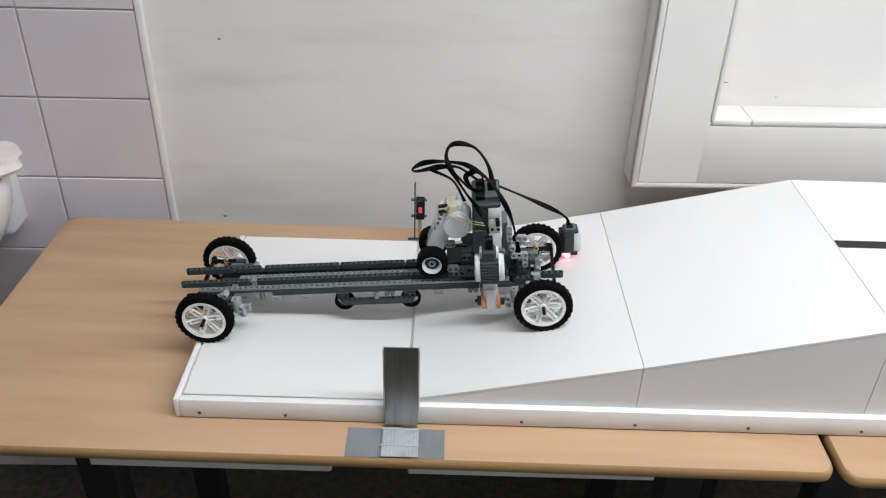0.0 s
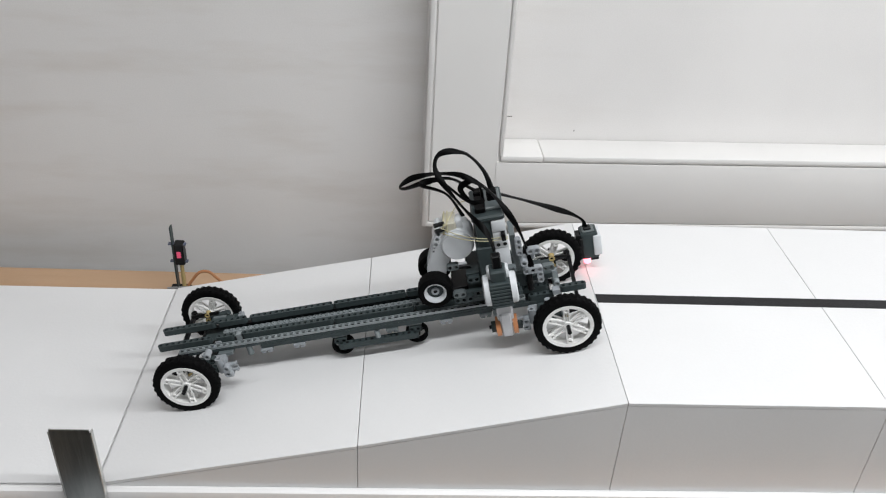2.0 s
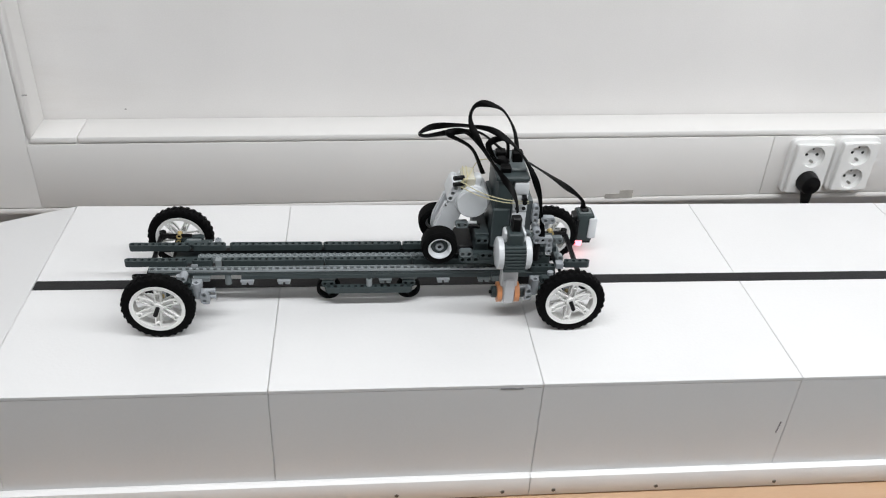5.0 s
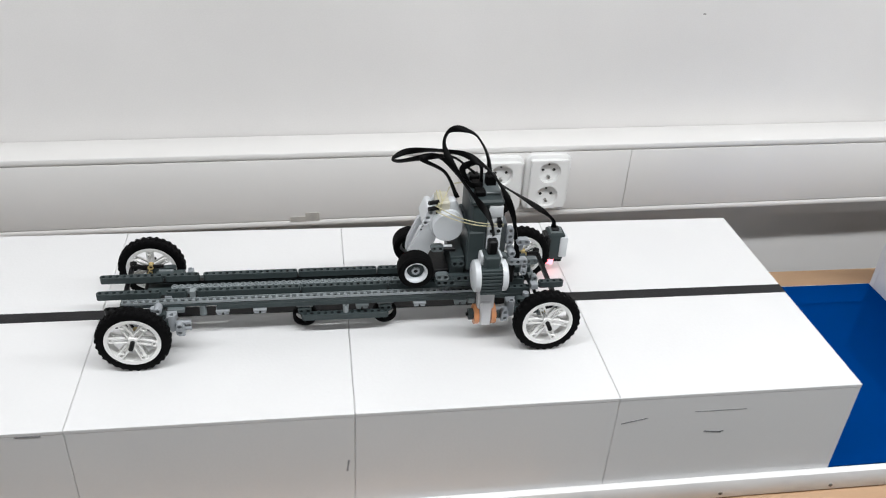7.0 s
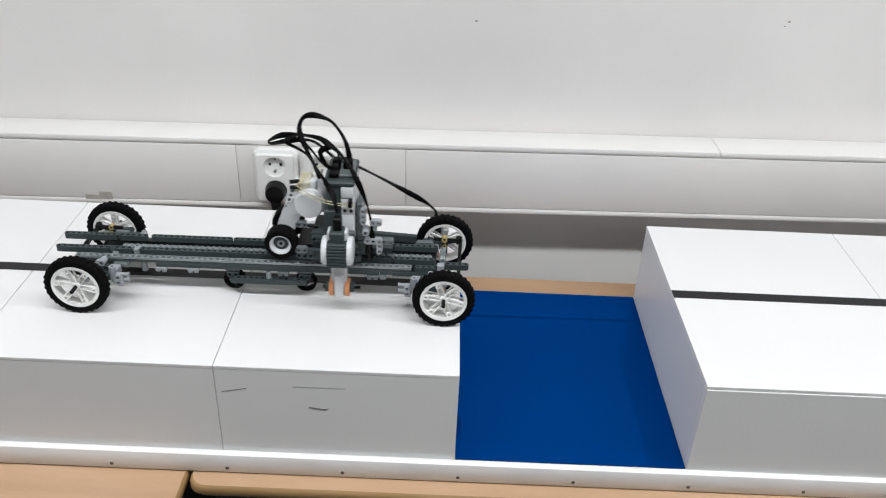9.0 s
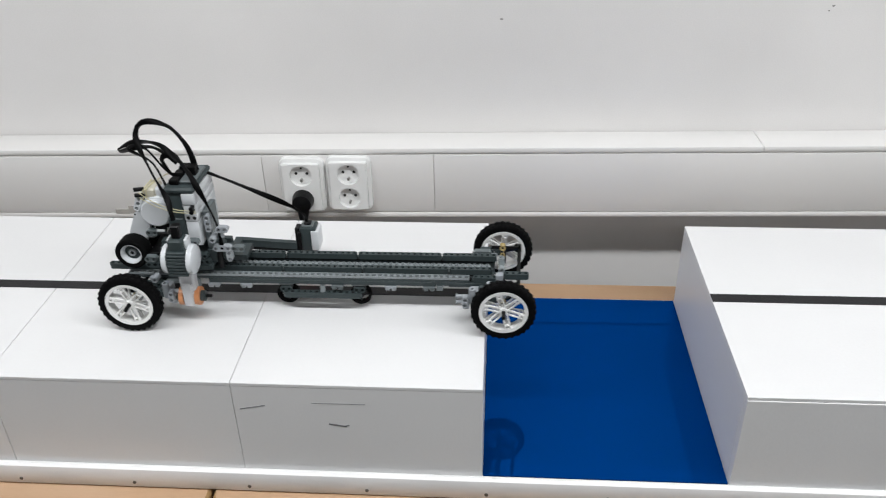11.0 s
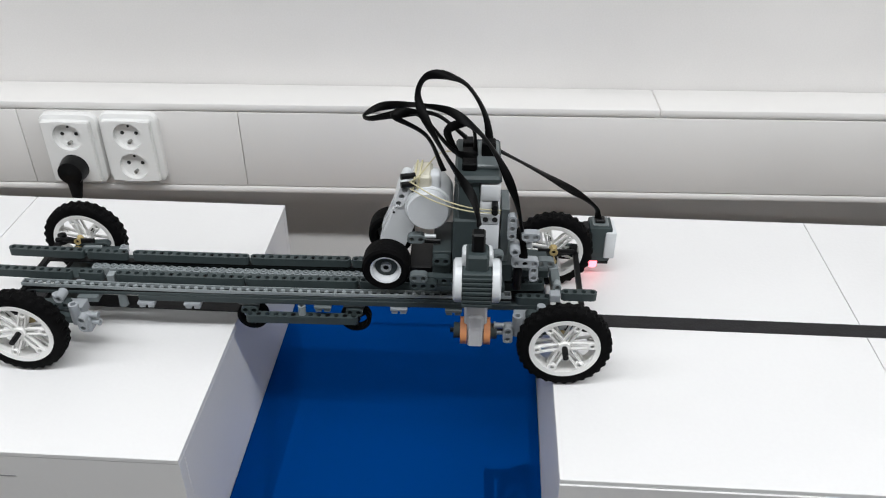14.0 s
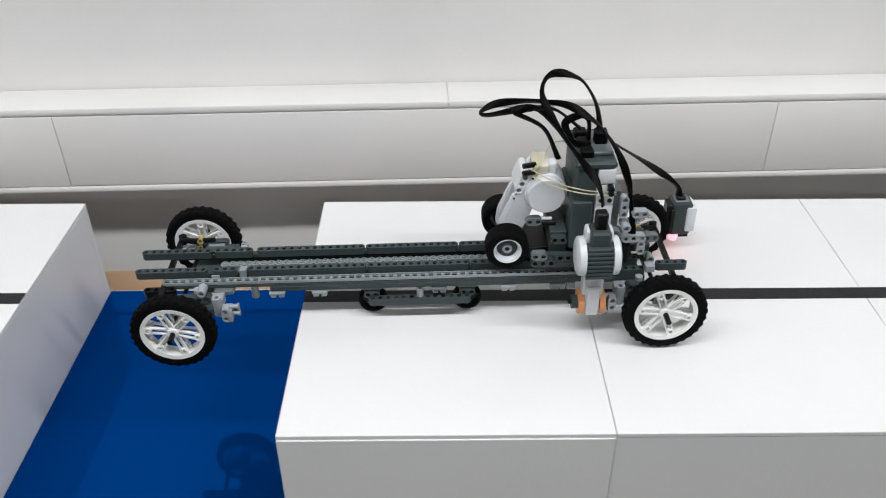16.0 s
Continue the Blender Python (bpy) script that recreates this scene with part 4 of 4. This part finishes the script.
part("tube_connector", lathe(B(), [(0.0024, -0.008), (0.0040, -0.008), (0.0046, -0.0068), (0.0046, 0.008), (0.0024, 0.008)], (0.1130, -0.030, 0.1085), n=18), GREY_L, carriage, "light grey tube connector")
stud_beam(carriage, 3, 0.1145, -0.030, 0.0940, GREY_L, False, "connector")
stud_beam(carriage, 2, 0.1305, -0.030, 0.0790, GREY_L, False, "connector", tilt=-90)
stud_beam(carriage, 2, 0.1370, -0.024, 0.0900, GREY_M, False, "connector")
part("upright_axle", cyl(B(), (0.1170, -0.028, 0.0640), (0.1170, -0.028, 0.0900), 0.0040, n=10), BLACK, carriage)
brick(carriage, 0.100, 0.146, -0.012, 0.020, 0.0640, 0.0720, GREY_D, False, "carriage_brick")
stud_beam(carriage, 2, 0.0905, -0.052, 0.1150, GREY_M, False, "connector")

# small drive wheels
SMALL = []
for y in (-0.021, 0.035):
    bm = lathe(B(), [(0.0140, -0.0100), (0.0190, -0.0108), (0.0212, -0.0090), (0.0216, -0.0040), (0.0216, 0.0040), (0.0212, 0.0090), (0.0190, 0.0108), (0.0140, 0.0100)], n=40)
    w = part("drive_wheel", bm, RUBBER, carriage, "small black drive wheel with grey hub")
    SMALL.append((w, y))
for y, sy in ((-0.021, -1), (0.035, 1)):
    bm = lathe(B(), [(0.0100, sy * 0.0030), (0.0112, sy * 0.0050), (0.0122, sy * 0.0094), (0.0138, sy * 0.0102), (0.0138, 0.0), (0.0100, 0.0)], (0, y, 0.0818), n=32)
    part("drive_hub", bm, GREY_W, carriage, "pale grey wheel hub")
    part("hub_core", lathe(B(), [(0.0044, sy * 0.0034), (0.0101, sy * 0.0034), (0.0101, 0.0), (0.0044, 0.0)], (0, y, 0.0818), n=24), GREY_D, carriage)
    part("hub_boss", lathe(B(), [(0.0027, sy * 0.0062), (0.0048, sy * 0.0062), (0.0050, 0.0), (0.0027, 0.0)], (0, y, 0.0818), n=20), GREY_L, carriage)
part("drive_axle", cyl(B(), (0, -0.0262, 0.0818), (0, 0.0405, 0.0818), 0.0026, n=8), BLACK, carriage)

# slanted motor that turns the drive wheels
a = Vector((0.002, 0.0, 0.0830))
d = Vector((0.034, 0.0, 0.056)).normalized()
u = Vector((-d.z, 0, d.x))
cc = Vector((0.0372, 0, 0.1350))
bm = B()
for y0, y1 in ((-0.0090, 0.000), (0.014, 0.023)):
    prof = [(-0.0085, 0.0860), (-0.0065, 0.1015), (0.0062, 0.1320), (0.0135, 0.1345), (0.0205, 0.1540), (0.0235, 0.1600), (0.0290, 0.1585), (0.0400, 0.1480), (0.0240, 0.1180), (0.0185, 0.0990), (0.0120, 0.0840), (0.0, 0.0790)]
    lo = [bm.verts.new((p, y0, q)) for p, q in prof]
    hi = [bm.verts.new((p, y1, q)) for p, q in prof]
    n = len(prof)
    for k in range(n):
        l = (k + 1) % n
        bm.faces.new((lo[k], lo[l], hi[l], hi[k]))
    bm.faces.new(lo)
    bm.faces.new(hi[::-1])
bmesh.ops.bevel(bm, geom=list(bm.edges), offset=0.0016, segments=2, affect="EDGES")
part("motor_shell", bm, GREY_W, carriage, "light grey motor housing")
part("motor_drum", lathe(B(), [(0.0, -0.0112), (0.0198, -0.0110), (0.0210, -0.0098), (0.0210, 0.0235), (0.0, 0.0240)], cc, n=40, close=False), GREY_W, carriage, "light grey drum of the motor housing")
# screw holes drawn as dark discs, with the shade in the colour
for p, q in ((0.0240, 0.1525), (0.0068, 0.1290)):
    part("screw_hole", cyl(B(), (p, -0.0126 if p > 0.02 else -0.0096, q), (p, -0.0088, q), 0.0011, n=8), HOLE_SHADE, carriage)
bm = B()
lo = [bm.verts.new(a + d * p + u * q + Vector((0, 0.0005, 0))) for p, q in ((0.0, -0.006), (0.066, -0.006), (0.066, 0.006), (0.0, 0.006))]
hi = [bm.verts.new(v.co + Vector((0, 0.013, 0))) for v in lo]
for k in range(4):
    l = (k + 1) % 4
    bm.faces.new((lo[k], lo[l], hi[l], hi[k]))
bm.faces.new(lo)
bm.faces.new(hi[::-1])
part("motor_core", bm, GREY_D, carriage)
bm = lathe(B(), [(0.0, -0.0178), (0.0174, -0.0176), (0.0186, -0.0162), (0.0186, -0.0085), (0.0, -0.0085)], cc, n=40, close=False)
part("motor_cap", bm, GREY_W, carriage, "round pale motor cap")
bm = lathe(B(), [(0.0, 0.0235), (0.0182, 0.0235), (0.0182, 0.0310), (0.0165, 0.0325), (0.0, 0.0325)], cc, n=40, close=False)
part("motor_cap", bm, GREY_W, carriage, "round pale motor cap")
lug = holed_strip(B(), 3, 0.0074, 0.0086, 0.0345, 0.0026, pose(0.0114, 0.0068, 0.1385, 0, -68, 0) @ pose(0, 0, 0, 90, 0, 0))
part("motor_lugs", lug, GREY_W, carriage, "row of three round motor lugs")
part("motor_tab", box(B(), 0.0385, 0.0475, -0.0085, 0.0040, 0.1500, 0.1670, 0.0030, 3), GREY_W, carriage)
stud_beam(carriage, 2, 0.0225, -0.0120, 0.1050, GREY_M, False, "axle_connector")
part("pin", cyl(B(), (0.0340, -0.0140, 0.1085), (0.0440, -0.0140, 0.1082), 0.0019, n=10), GREY_W, carriage)
part("pin", cyl(B(), (0.0340, -0.0145, 0.1040), (0.0480, -0.0145, 0.1036), 0.0026, n=10), BLACK, carriage)
for p in ((0.020, -0.012, 0.166), (0.020, -0.012, 0.158)):
    part("pin", cyl(B(), (p[0] - 0.006, p[1] - 0.001, p[2] + 0.0005), (p[0] + 0.006, p[1] + 0.003, p[2]), 0.0027, n=10), BLACK, carriage)
part("top_block", box(B(), 0.024, 0.040, -0.010, 0.018, 0.152, 0.166, 0.002), mat("clip_cream", (0.60, 0.57, 0.47), 0.4), carriage)
for k, (z0, z1) in enumerate(((0.165, 0.150), (0.158, 0.1475))):
    part("rubber_band", ribbon(B(), [(0.022, -0.018, z0), (0.045, -0.027, (z0 + z1) / 2 - 0.002), (0.072, -0.0345, (z0 * 0.25 + z1 * 0.75) - 0.003), (0.099, -0.0375, z1)], 0.0013, 0.0009, (0, 0, 1)), BAND, carriage)
part("rubber_band", ribbon(B(), [(0.022, -0.014, 0.162), (0.030, -0.012, 0.168), (0.045, 0.02, 0.172), (0.06, 0.03, 0.17)], 0.0013, 0.0009, (0, 0, 1)), BAND, carriage)
for k in range(2):
    part("rubber_band", ribbon(B(), [(0.024 + 0.004 * k, -0.0108, 0.153), (0.025 + 0.004 * k, -0.0108, 0.160), (0.026 + 0.004 * k, -0.010, 0.1668), (0.027 + 0.004 * k, 0.017, 0.1672)], 0.0015, 0.0009, (1, 0, 0)), BAND, carriage)

# controller standing upright
part("controller_back", box(B(), 0.0630, 0.0815, -0.031, 0.039, 0.084, 0.174, 0.003, 2), GREY_D, carriage, "dark grey back of the controller")
part("controller_back", box(B(), 0.0590, 0.0800, -0.0326, 0.038, 0.084, 0.1372, 0.0018), GREY_D, carriage)
for z0, z1, proud in ((0.0980, 0.1330, 0.0), (0.1333, 0.1440, 0.0006), (0.1443, 0.1560, 0.0), (0.1563, 0.1715, 0.0010)):
    part("controller_face", box(B(), 0.0818, 0.0985, -0.0325 - proud, 0.0405, z0, z1, 0.0014, 2), GREY_W, carriage, "pale grey face of the controller")
for z in (0.1490, 0.1535):
    part("pin", cyl(B(), (0.0940, -0.0400, z), (0.0940, -0.0300, z + 0.0010), 0.0028, n=10), BLACK, carriage)
part("controller_cap", box(B(), 0.0600, 0.0990, -0.0335, 0.038, 0.1718, 0.1790, 0.0022), GREY_D, carriage)
for y in (-0.018, 0.002, 0.022):
    part("port", box(B(), 0.066, 0.078, y - 0.006, y + 0.006, 0.1792, 0.1860, 0.001), CABLE, carriage)
part("port", box(B(), 0.082, 0.094, -0.004, 0.008, 0.1792, 0.1950, 0.0012), CABLE, carriage)
part("port_frame", box(B(), 0.078, 0.097, -0.020, 0.026, 0.1791, 0.1830, 0.001), GREY_M, carriage)
# dark discs paint the shade of two lug holes
for x in (0.0865, 0.0945):
    part("lug_hole", cyl(B(), (x, -0.0336, 0.1385), (x, -0.0328, 0.1385), 0.0024, n=10), HOLE_SHADE, carriage)

# upright motor on the near side
X, Y, Z = 0.0805, -0.0660, 0.0990
part("motor_body", box(B(), X - 0.0123, X + 0.0123, Y - 0.0150, Y + 0.016, Z - 0.0165, Z + 0.0165, 0.001), GREY_D, carriage, "ribbed dark grey motor body")
for k in range(7):
    z0 = Z - 0.0165 + 0.0044 * k
    part("motor_rib", box(B(), X - 0.0125, X + 0.0125, Y - 0.0178 + 0.0004 * abs(k - 3), Y - 0.0148, z0, z0 + 0.0032, 0.0005), GREY_D, carriage)
for sx in (-1, 1):
    bm = B()
    cyl(bm, (X + sx * 0.0126, Y, Z), (X + sx * 0.0185, Y, Z), 0.0190, 0.0186, n=32)
    cyl(bm, (X + sx * 0.0185, Y, Z), (X + sx * 0.0200, Y, Z), 0.0186, 0.0160, n=32)
    part("motor_cap", bm, GREY_W, carriage, "round white motor cap")
part("cable_socket", box(B(), X - 0.0095, X + 0.0095, Y - 0.011, Y + 0.010, Z + 0.0150, Z + 0.0310, 0.002), GREY_D, carriage)
part("socket_collar", box(B(), X - 0.013, X + 0.013, Y - 0.004, Y + 0.012, Z + 0.0140, Z + 0.0290, 0.003, 2), GREY_W, carriage)
part("cable_plug", box(B(), X - 0.0050, X + 0.0060, Y - 0.005, Y + 0.006, Z + 0.0300, Z + 0.0480, 0.0015), BLACK, carriage)
bm = B()
box(bm, X - 0.0100, X + 0.0100, Y + 0.002, Y + 0.016, 0.048, Z - 0.0150, 0.002)
box(bm, X - 0.0072, X + 0.0072, Y - 0.0008, Y + 0.014, 0.029, 0.060, 0.002)
box(bm, X - 0.0065, X + 0.0065, Y - 0.003, Y + 0.0005, 0.028, 0.062, 0.0015)
part("motor_stem", bm, CLEAR, carriage, "milky translucent motor stem")
for sx in (-1, 1):
    part("output_hub", cyl(B(), (X + sx * 0.0075, Y + 0.009, 0.0375), (X + sx * 0.0132, Y + 0.009, 0.0375), 0.0122, n=28), ORANGE, carriage, "orange output hub")
    part("hub_collar", cyl(B(), (X + sx * 0.0133, Y + 0.009, 0.0375), (X + sx * 0.0190, Y + 0.009, 0.0375), 0.0070, n=20), GREY_D, carriage)
part("output_axle", cyl(B(), (X - 0.022, Y + 0.009, 0.0375), (X + 0.027, Y + 0.009, 0.0375), 0.0023, n=8), BLACK, carriage)
part("motor_mount", box(B(), X - 0.010, X + 0.010, Y + 0.016, -0.034, 0.070, 0.100, 0.001), GREY_D, carriage)

# light sensor on its arm
part("sensor_arm", bar(B(), (0.1080, 0.083, 0.0365), (0.1900, 0.083, 0.0315), 0.0078, 0.0105), GREY_D, carriage, "dark grey beam that carries the light sensor")
part("arm_axle", cyl(B(), (0.1080, 0.0805, 0.0280), (0.1960, 0.0805, 0.0245), 0.0024, n=8), BLACK, carriage)
brick(carriage, 0.100, 0.112, 0.034, 0.042, 0.0330, 0.0700, GREY_D, False, "arm_plate")
brick(carriage, 0.100, 0.112, 0.0425, 0.0870, 0.0300, 0.0420, GREY_D, False, "arm_plate")
SENSOR = []
SENSOR.append(part("sensor_bracket", box(B(), 0.1865, 0.1928, 0.0790, 0.0940, 0.028, 0.064, 0.001), BLACK, carriage))
SENSOR.append(part("sensor_body", box(B(), 0.1930, 0.2160, 0.0790, 0.1030, 0.0240, 0.0640, 0.0022, 2), GREY_D, carriage, "dark grey light sensor"))
SENSOR.append(part("sensor_face", box(B(), 0.2090, 0.2200, 0.0770, 0.1045, 0.0290, 0.0600, 0.0018, 2), GREY_W, carriage))
SENSOR.append(part("sensor_rib", box(B(), 0.1905, 0.1955, 0.0765, 0.0810, 0.0270, 0.0590, 0.0008), BLACK, carriage))
SENSOR.append(part("sensor_foot", box(B(), 0.2040, 0.2150, 0.0800, 0.1000, 0.0205, 0.0238, 0.0006), BLACK, carriage))
SENSOR.append(part("sensor_led", cyl(B(), (0.1990, 0.084, 0.0165), (0.1995, 0.084, 0.0240), 0.0050, 0.0052, n=14), RED_LED, carriage, "glowing red light-emitting diode"))
SENSOR.append(part("cable_plug", box(B(), 0.1985, 0.2085, 0.086, 0.096, 0.0641, 0.0695, 0.001), BLACK, carriage))
SENSOR.append(part("plug_frame", box(B(), 0.1960, 0.2120, 0.0830, 0.1000, 0.0638, 0.0660, 0.0006), GREY_M, carriage))
for ob in SENSOR:
    ob.matrix_basis = pose(0.002, 0, -0.003)

# flat cables


def flat_cable(twist, *pts):
    """A flat cable led through a few bends."""
    part("flat_cable", ribbon(B(), list(pts), 0.0077, 0.0026, per=8, facing=(0.12, 0.80, -0.55), twist=twist), CABLE, carriage, "flat black connector cable")


flat_cable(0.0, (0.091, 0.012, 0.171), (0.085, 0.012, 0.211), (0.071, 0.01, 0.238), (0.057, 0.008, 0.248), (0.042, 0.004, 0.252), (0.033, 0, 0.249), (0.029, -0.005, 0.239), (0.0325, -0.012, 0.227), (0.042, -0.022, 0.212), (0.053, -0.034, 0.198), (0.064, -0.045, 0.186), (0.074, -0.055, 0.175), (0.079, -0.064, 0.164), (0.081, -0.066, 0.153))
flat_cable(2.9, (0.121, -0.031, 0.092), (0.1205, -0.027, 0.110), (0.117, -0.026, 0.132), (0.112, -0.029, 0.154), (0.104, -0.029, 0.176), (0.094, -0.023, 0.194), (0.082, -0.016, 0.208), (0.069, -0.01, 0.217), (0.054, 0, 0.222), (0.034, 0.02, 0.217), (0.014, 0.04, 0.209), (-0.008, 0.05, 0.202), (-0.022, 0.048, 0.195), (-0.016, 0.04, 0.195), (0.009, 0.02, 0.209), (0.024, 0.015, 0.213), (0.045, 0.01, 0.213), (0.069, 0.006, 0.195))
flat_cable(2.6, (0.09, 0, 0.177), (0.072, -0.004, 0.182), (0.056, 0, 0.188), (0.03, 0.012, 0.212), (0.013, 0.014, 0.213), (0.008, 0.012, 0.21), (0.035, 0.01, 0.194), (0.05, 0.004, 0.164))
flat_cable(3.9, (0.089, 0.02, 0.181), (0.118, 0.039, 0.156), (0.148, 0.059, 0.129), (0.176, 0.080, 0.102), (0.192, 0.088, 0.087), (0.2015, 0.091, 0.076), (0.2035, 0.091, 0.066))
flat_cable(5.2, (0.063, 0, 0.181), (0.053, 0, 0.203), (0.066, 0, 0.211), (0.075, 0, 0.205), (0.077, 0.004, 0.179))

# ---- movement ----
ROBOT = [
    (0.0, -0.655, 0.192, 0.7820, -0.5, 5.0), (0.5, -0.556, 0.191, 0.7935, -0.8, 7.8), (1.0, -0.462, 0.189, 0.8043, -0.6, 10.4), (1.5, -0.368, 0.190, 0.8164, -0.5, 12.8),
    (2.0, -0.285, 0.189, 0.8349, -0.4, 13.1), (2.5, -0.194, 0.188, 0.8510, -0.2, 12.0), (3.0, -0.100, 0.186, 0.8840, -0.1, 3.9), (3.2, -0.060, 0.184, 0.8980, 0.0, 0.5),
    (3.35, -0.022, 0.184, 0.9000, 0.0, 0.0), (5.3, 0.480, 0.181, 0.9, -0.2, 0.0), (5.5, 0.527, 0.180, 0.9, -0.1, 0.0), (6.0, 0.650, 0.180, 0.9, 0.1, 0.0), (6.5, 0.773, 0.180, 0.9, 0.3, 0.0),
    (7.0, 0.896, 0.179, 0.9, 0.3, 0.0), (7.5, 1.020, 0.181, 0.9, 0.3, 0.0), (8.0, 1.141, 0.182, 0.9, 0.2, 0.0), (8.4, 1.236, 0.184, 0.9, 0.2, 0.0), (8.5, 1.246, 0.185, 0.9, 0.2, 0.0), (8.7, 1.241, 0.185, 0.9, 0.3, 0.0),
    (9.0, 1.240, 0.185, 0.9, 0.4, 0.0), (9.7, 1.240, 0.185, 0.9, 0.4, 0.0), (10.8, 1.241, 0.185, 0.9, 0.4, 0.0), (11.0, 1.286, 0.185, 0.9, 0.3, -0.1), (11.8, 1.486, 0.186, 0.898, 0.3, -0.35),
    (12.0, 1.536, 0.187, 0.8975, 0.5, -0.45), (12.15, 1.560, 0.188, 0.8985, 0.6, -0.3), (12.5, 1.560, 0.190, 0.9, 0.65, 0.05), (13.0, 1.560, 0.191, 0.9012, 0.95, 0.0), (13.5, 1.561, 0.188, 0.9012, 1.1, 0.0),
    (14.0, 1.569, 0.189, 0.9010, 1.35, 0.0), (14.5, 1.5816, 0.1837, 0.9019, 1.04, -0.20), (15.0, 1.6789, 0.1875, 0.9016, 1.19, -0.11), (15.5, 1.7901, 0.1911, 0.8993, 1.24, 0.44), (16.0, 1.9241, 0.1956, 0.8985, 1.19, 0.74),
]
SLIDE = [(0.0, 0.084), (8.65, 0.084), (8.8, 0.063), (9.0, 0.019), (9.5, -0.093), (9.7, -0.138), (10.15, -0.235), (10.3, -0.246), (12.35, -0.246), (12.5, -0.221), (13.0, -0.112), (13.5, -0.003), (13.8, 0.064), (13.95, 0.079), (14.5, 0.080), (15.0, 0.084), (16.0, 0.088)]


SAG = [(0.0, 0.001), (0.5, 0.002), (1.0, 0.003), (2.0, 0.002), (2.5, 0.0), (12.4, 0.0), (13.0, 0.003), (14.5, 0.003), (15.0, 0.001), (15.5, 0.0), (16.0, 0.0)]


# the long rails sag between the wheels while the robot spans the gap
FLEX = [(0.0, 0.0), (12.2, 0.0), (12.6, 0.0025), (13.0, 0.0045), (14.5, 0.0045), (15.1, 0.001), (15.4, 0.0), (16.0, 0.0)]
FLEXED = [ob for ob in robot.children if ob.name.split(".")[0] in ("upper_rail", "side_rail", "stud_brick", "rail_peg")]


def bent(ob, rise):
    """The pose of a rail piece when the rail's ends stand a little higher than its middle."""
    home = ob.matrix_basis.copy()
    x = sum((home @ v.co).x for v in ob.data.vertices) / len(ob.data.vertices)
    tilt = -math.degrees(math.atan(2 * rise * x / 0.28 ** 2))
    return pose(x, 0, 0.055 + rise * (x / 0.28) ** 2, 0, tilt, 0) @ pose(-x, 0, -0.055) @ home


def motions():
    for ob in FLEXED:
        walk(ob, [(t, bent(ob, rise)) for t, rise in FLEX])
    sink = lambda t: float(np.interp(t, [r[0] for r in SAG], [r[1] for r in SAG]))
    walk(robot, [(t, pose(x, y - 0.002, z + RAD, 0, -pitch, yaw) @ Matrix.Translation((0, 0, -RAD - sink(t)))) for t, x, y, z, yaw, pitch in ROBOT])
    walk(carriage, [(t, pose(x, 0, 0)) for t, x in SLIDE])
    times = [k * 0.1 for k in range(161)]
    gone = np.interp(times, [r[0] for r in ROBOT], [r[1] for r in ROBOT])
    slid = np.interp(times, [r[0] for r in SLIDE], [r[1] for r in SLIDE])
    for w, x, y in WHEELS:
        side = 180 if y > 0 else 0
        low = (lambda t: float(np.interp(t, (15.2, 16.0), (0.0, 0.006)))) if x < 0 and y < 0 else (lambda t: 0.0)
        walk(w, [(t, pose(x, y, RAD + sink(t) - low(t), 0, 0, side) @ pose(0, 0, 0, 0, (-1 if side else 1) * math.degrees((g - gone[0]) / RAD), 0)) for t, g in zip(times, gone)])
    for w, y in SMALL:
        walk(w, [(t, pose(0, y, 0.0818) @ pose(0, 0, 0, 0, math.degrees((s - slid[0]) / 0.0216), 0)) for t, s in zip(times, slid)])


motions()
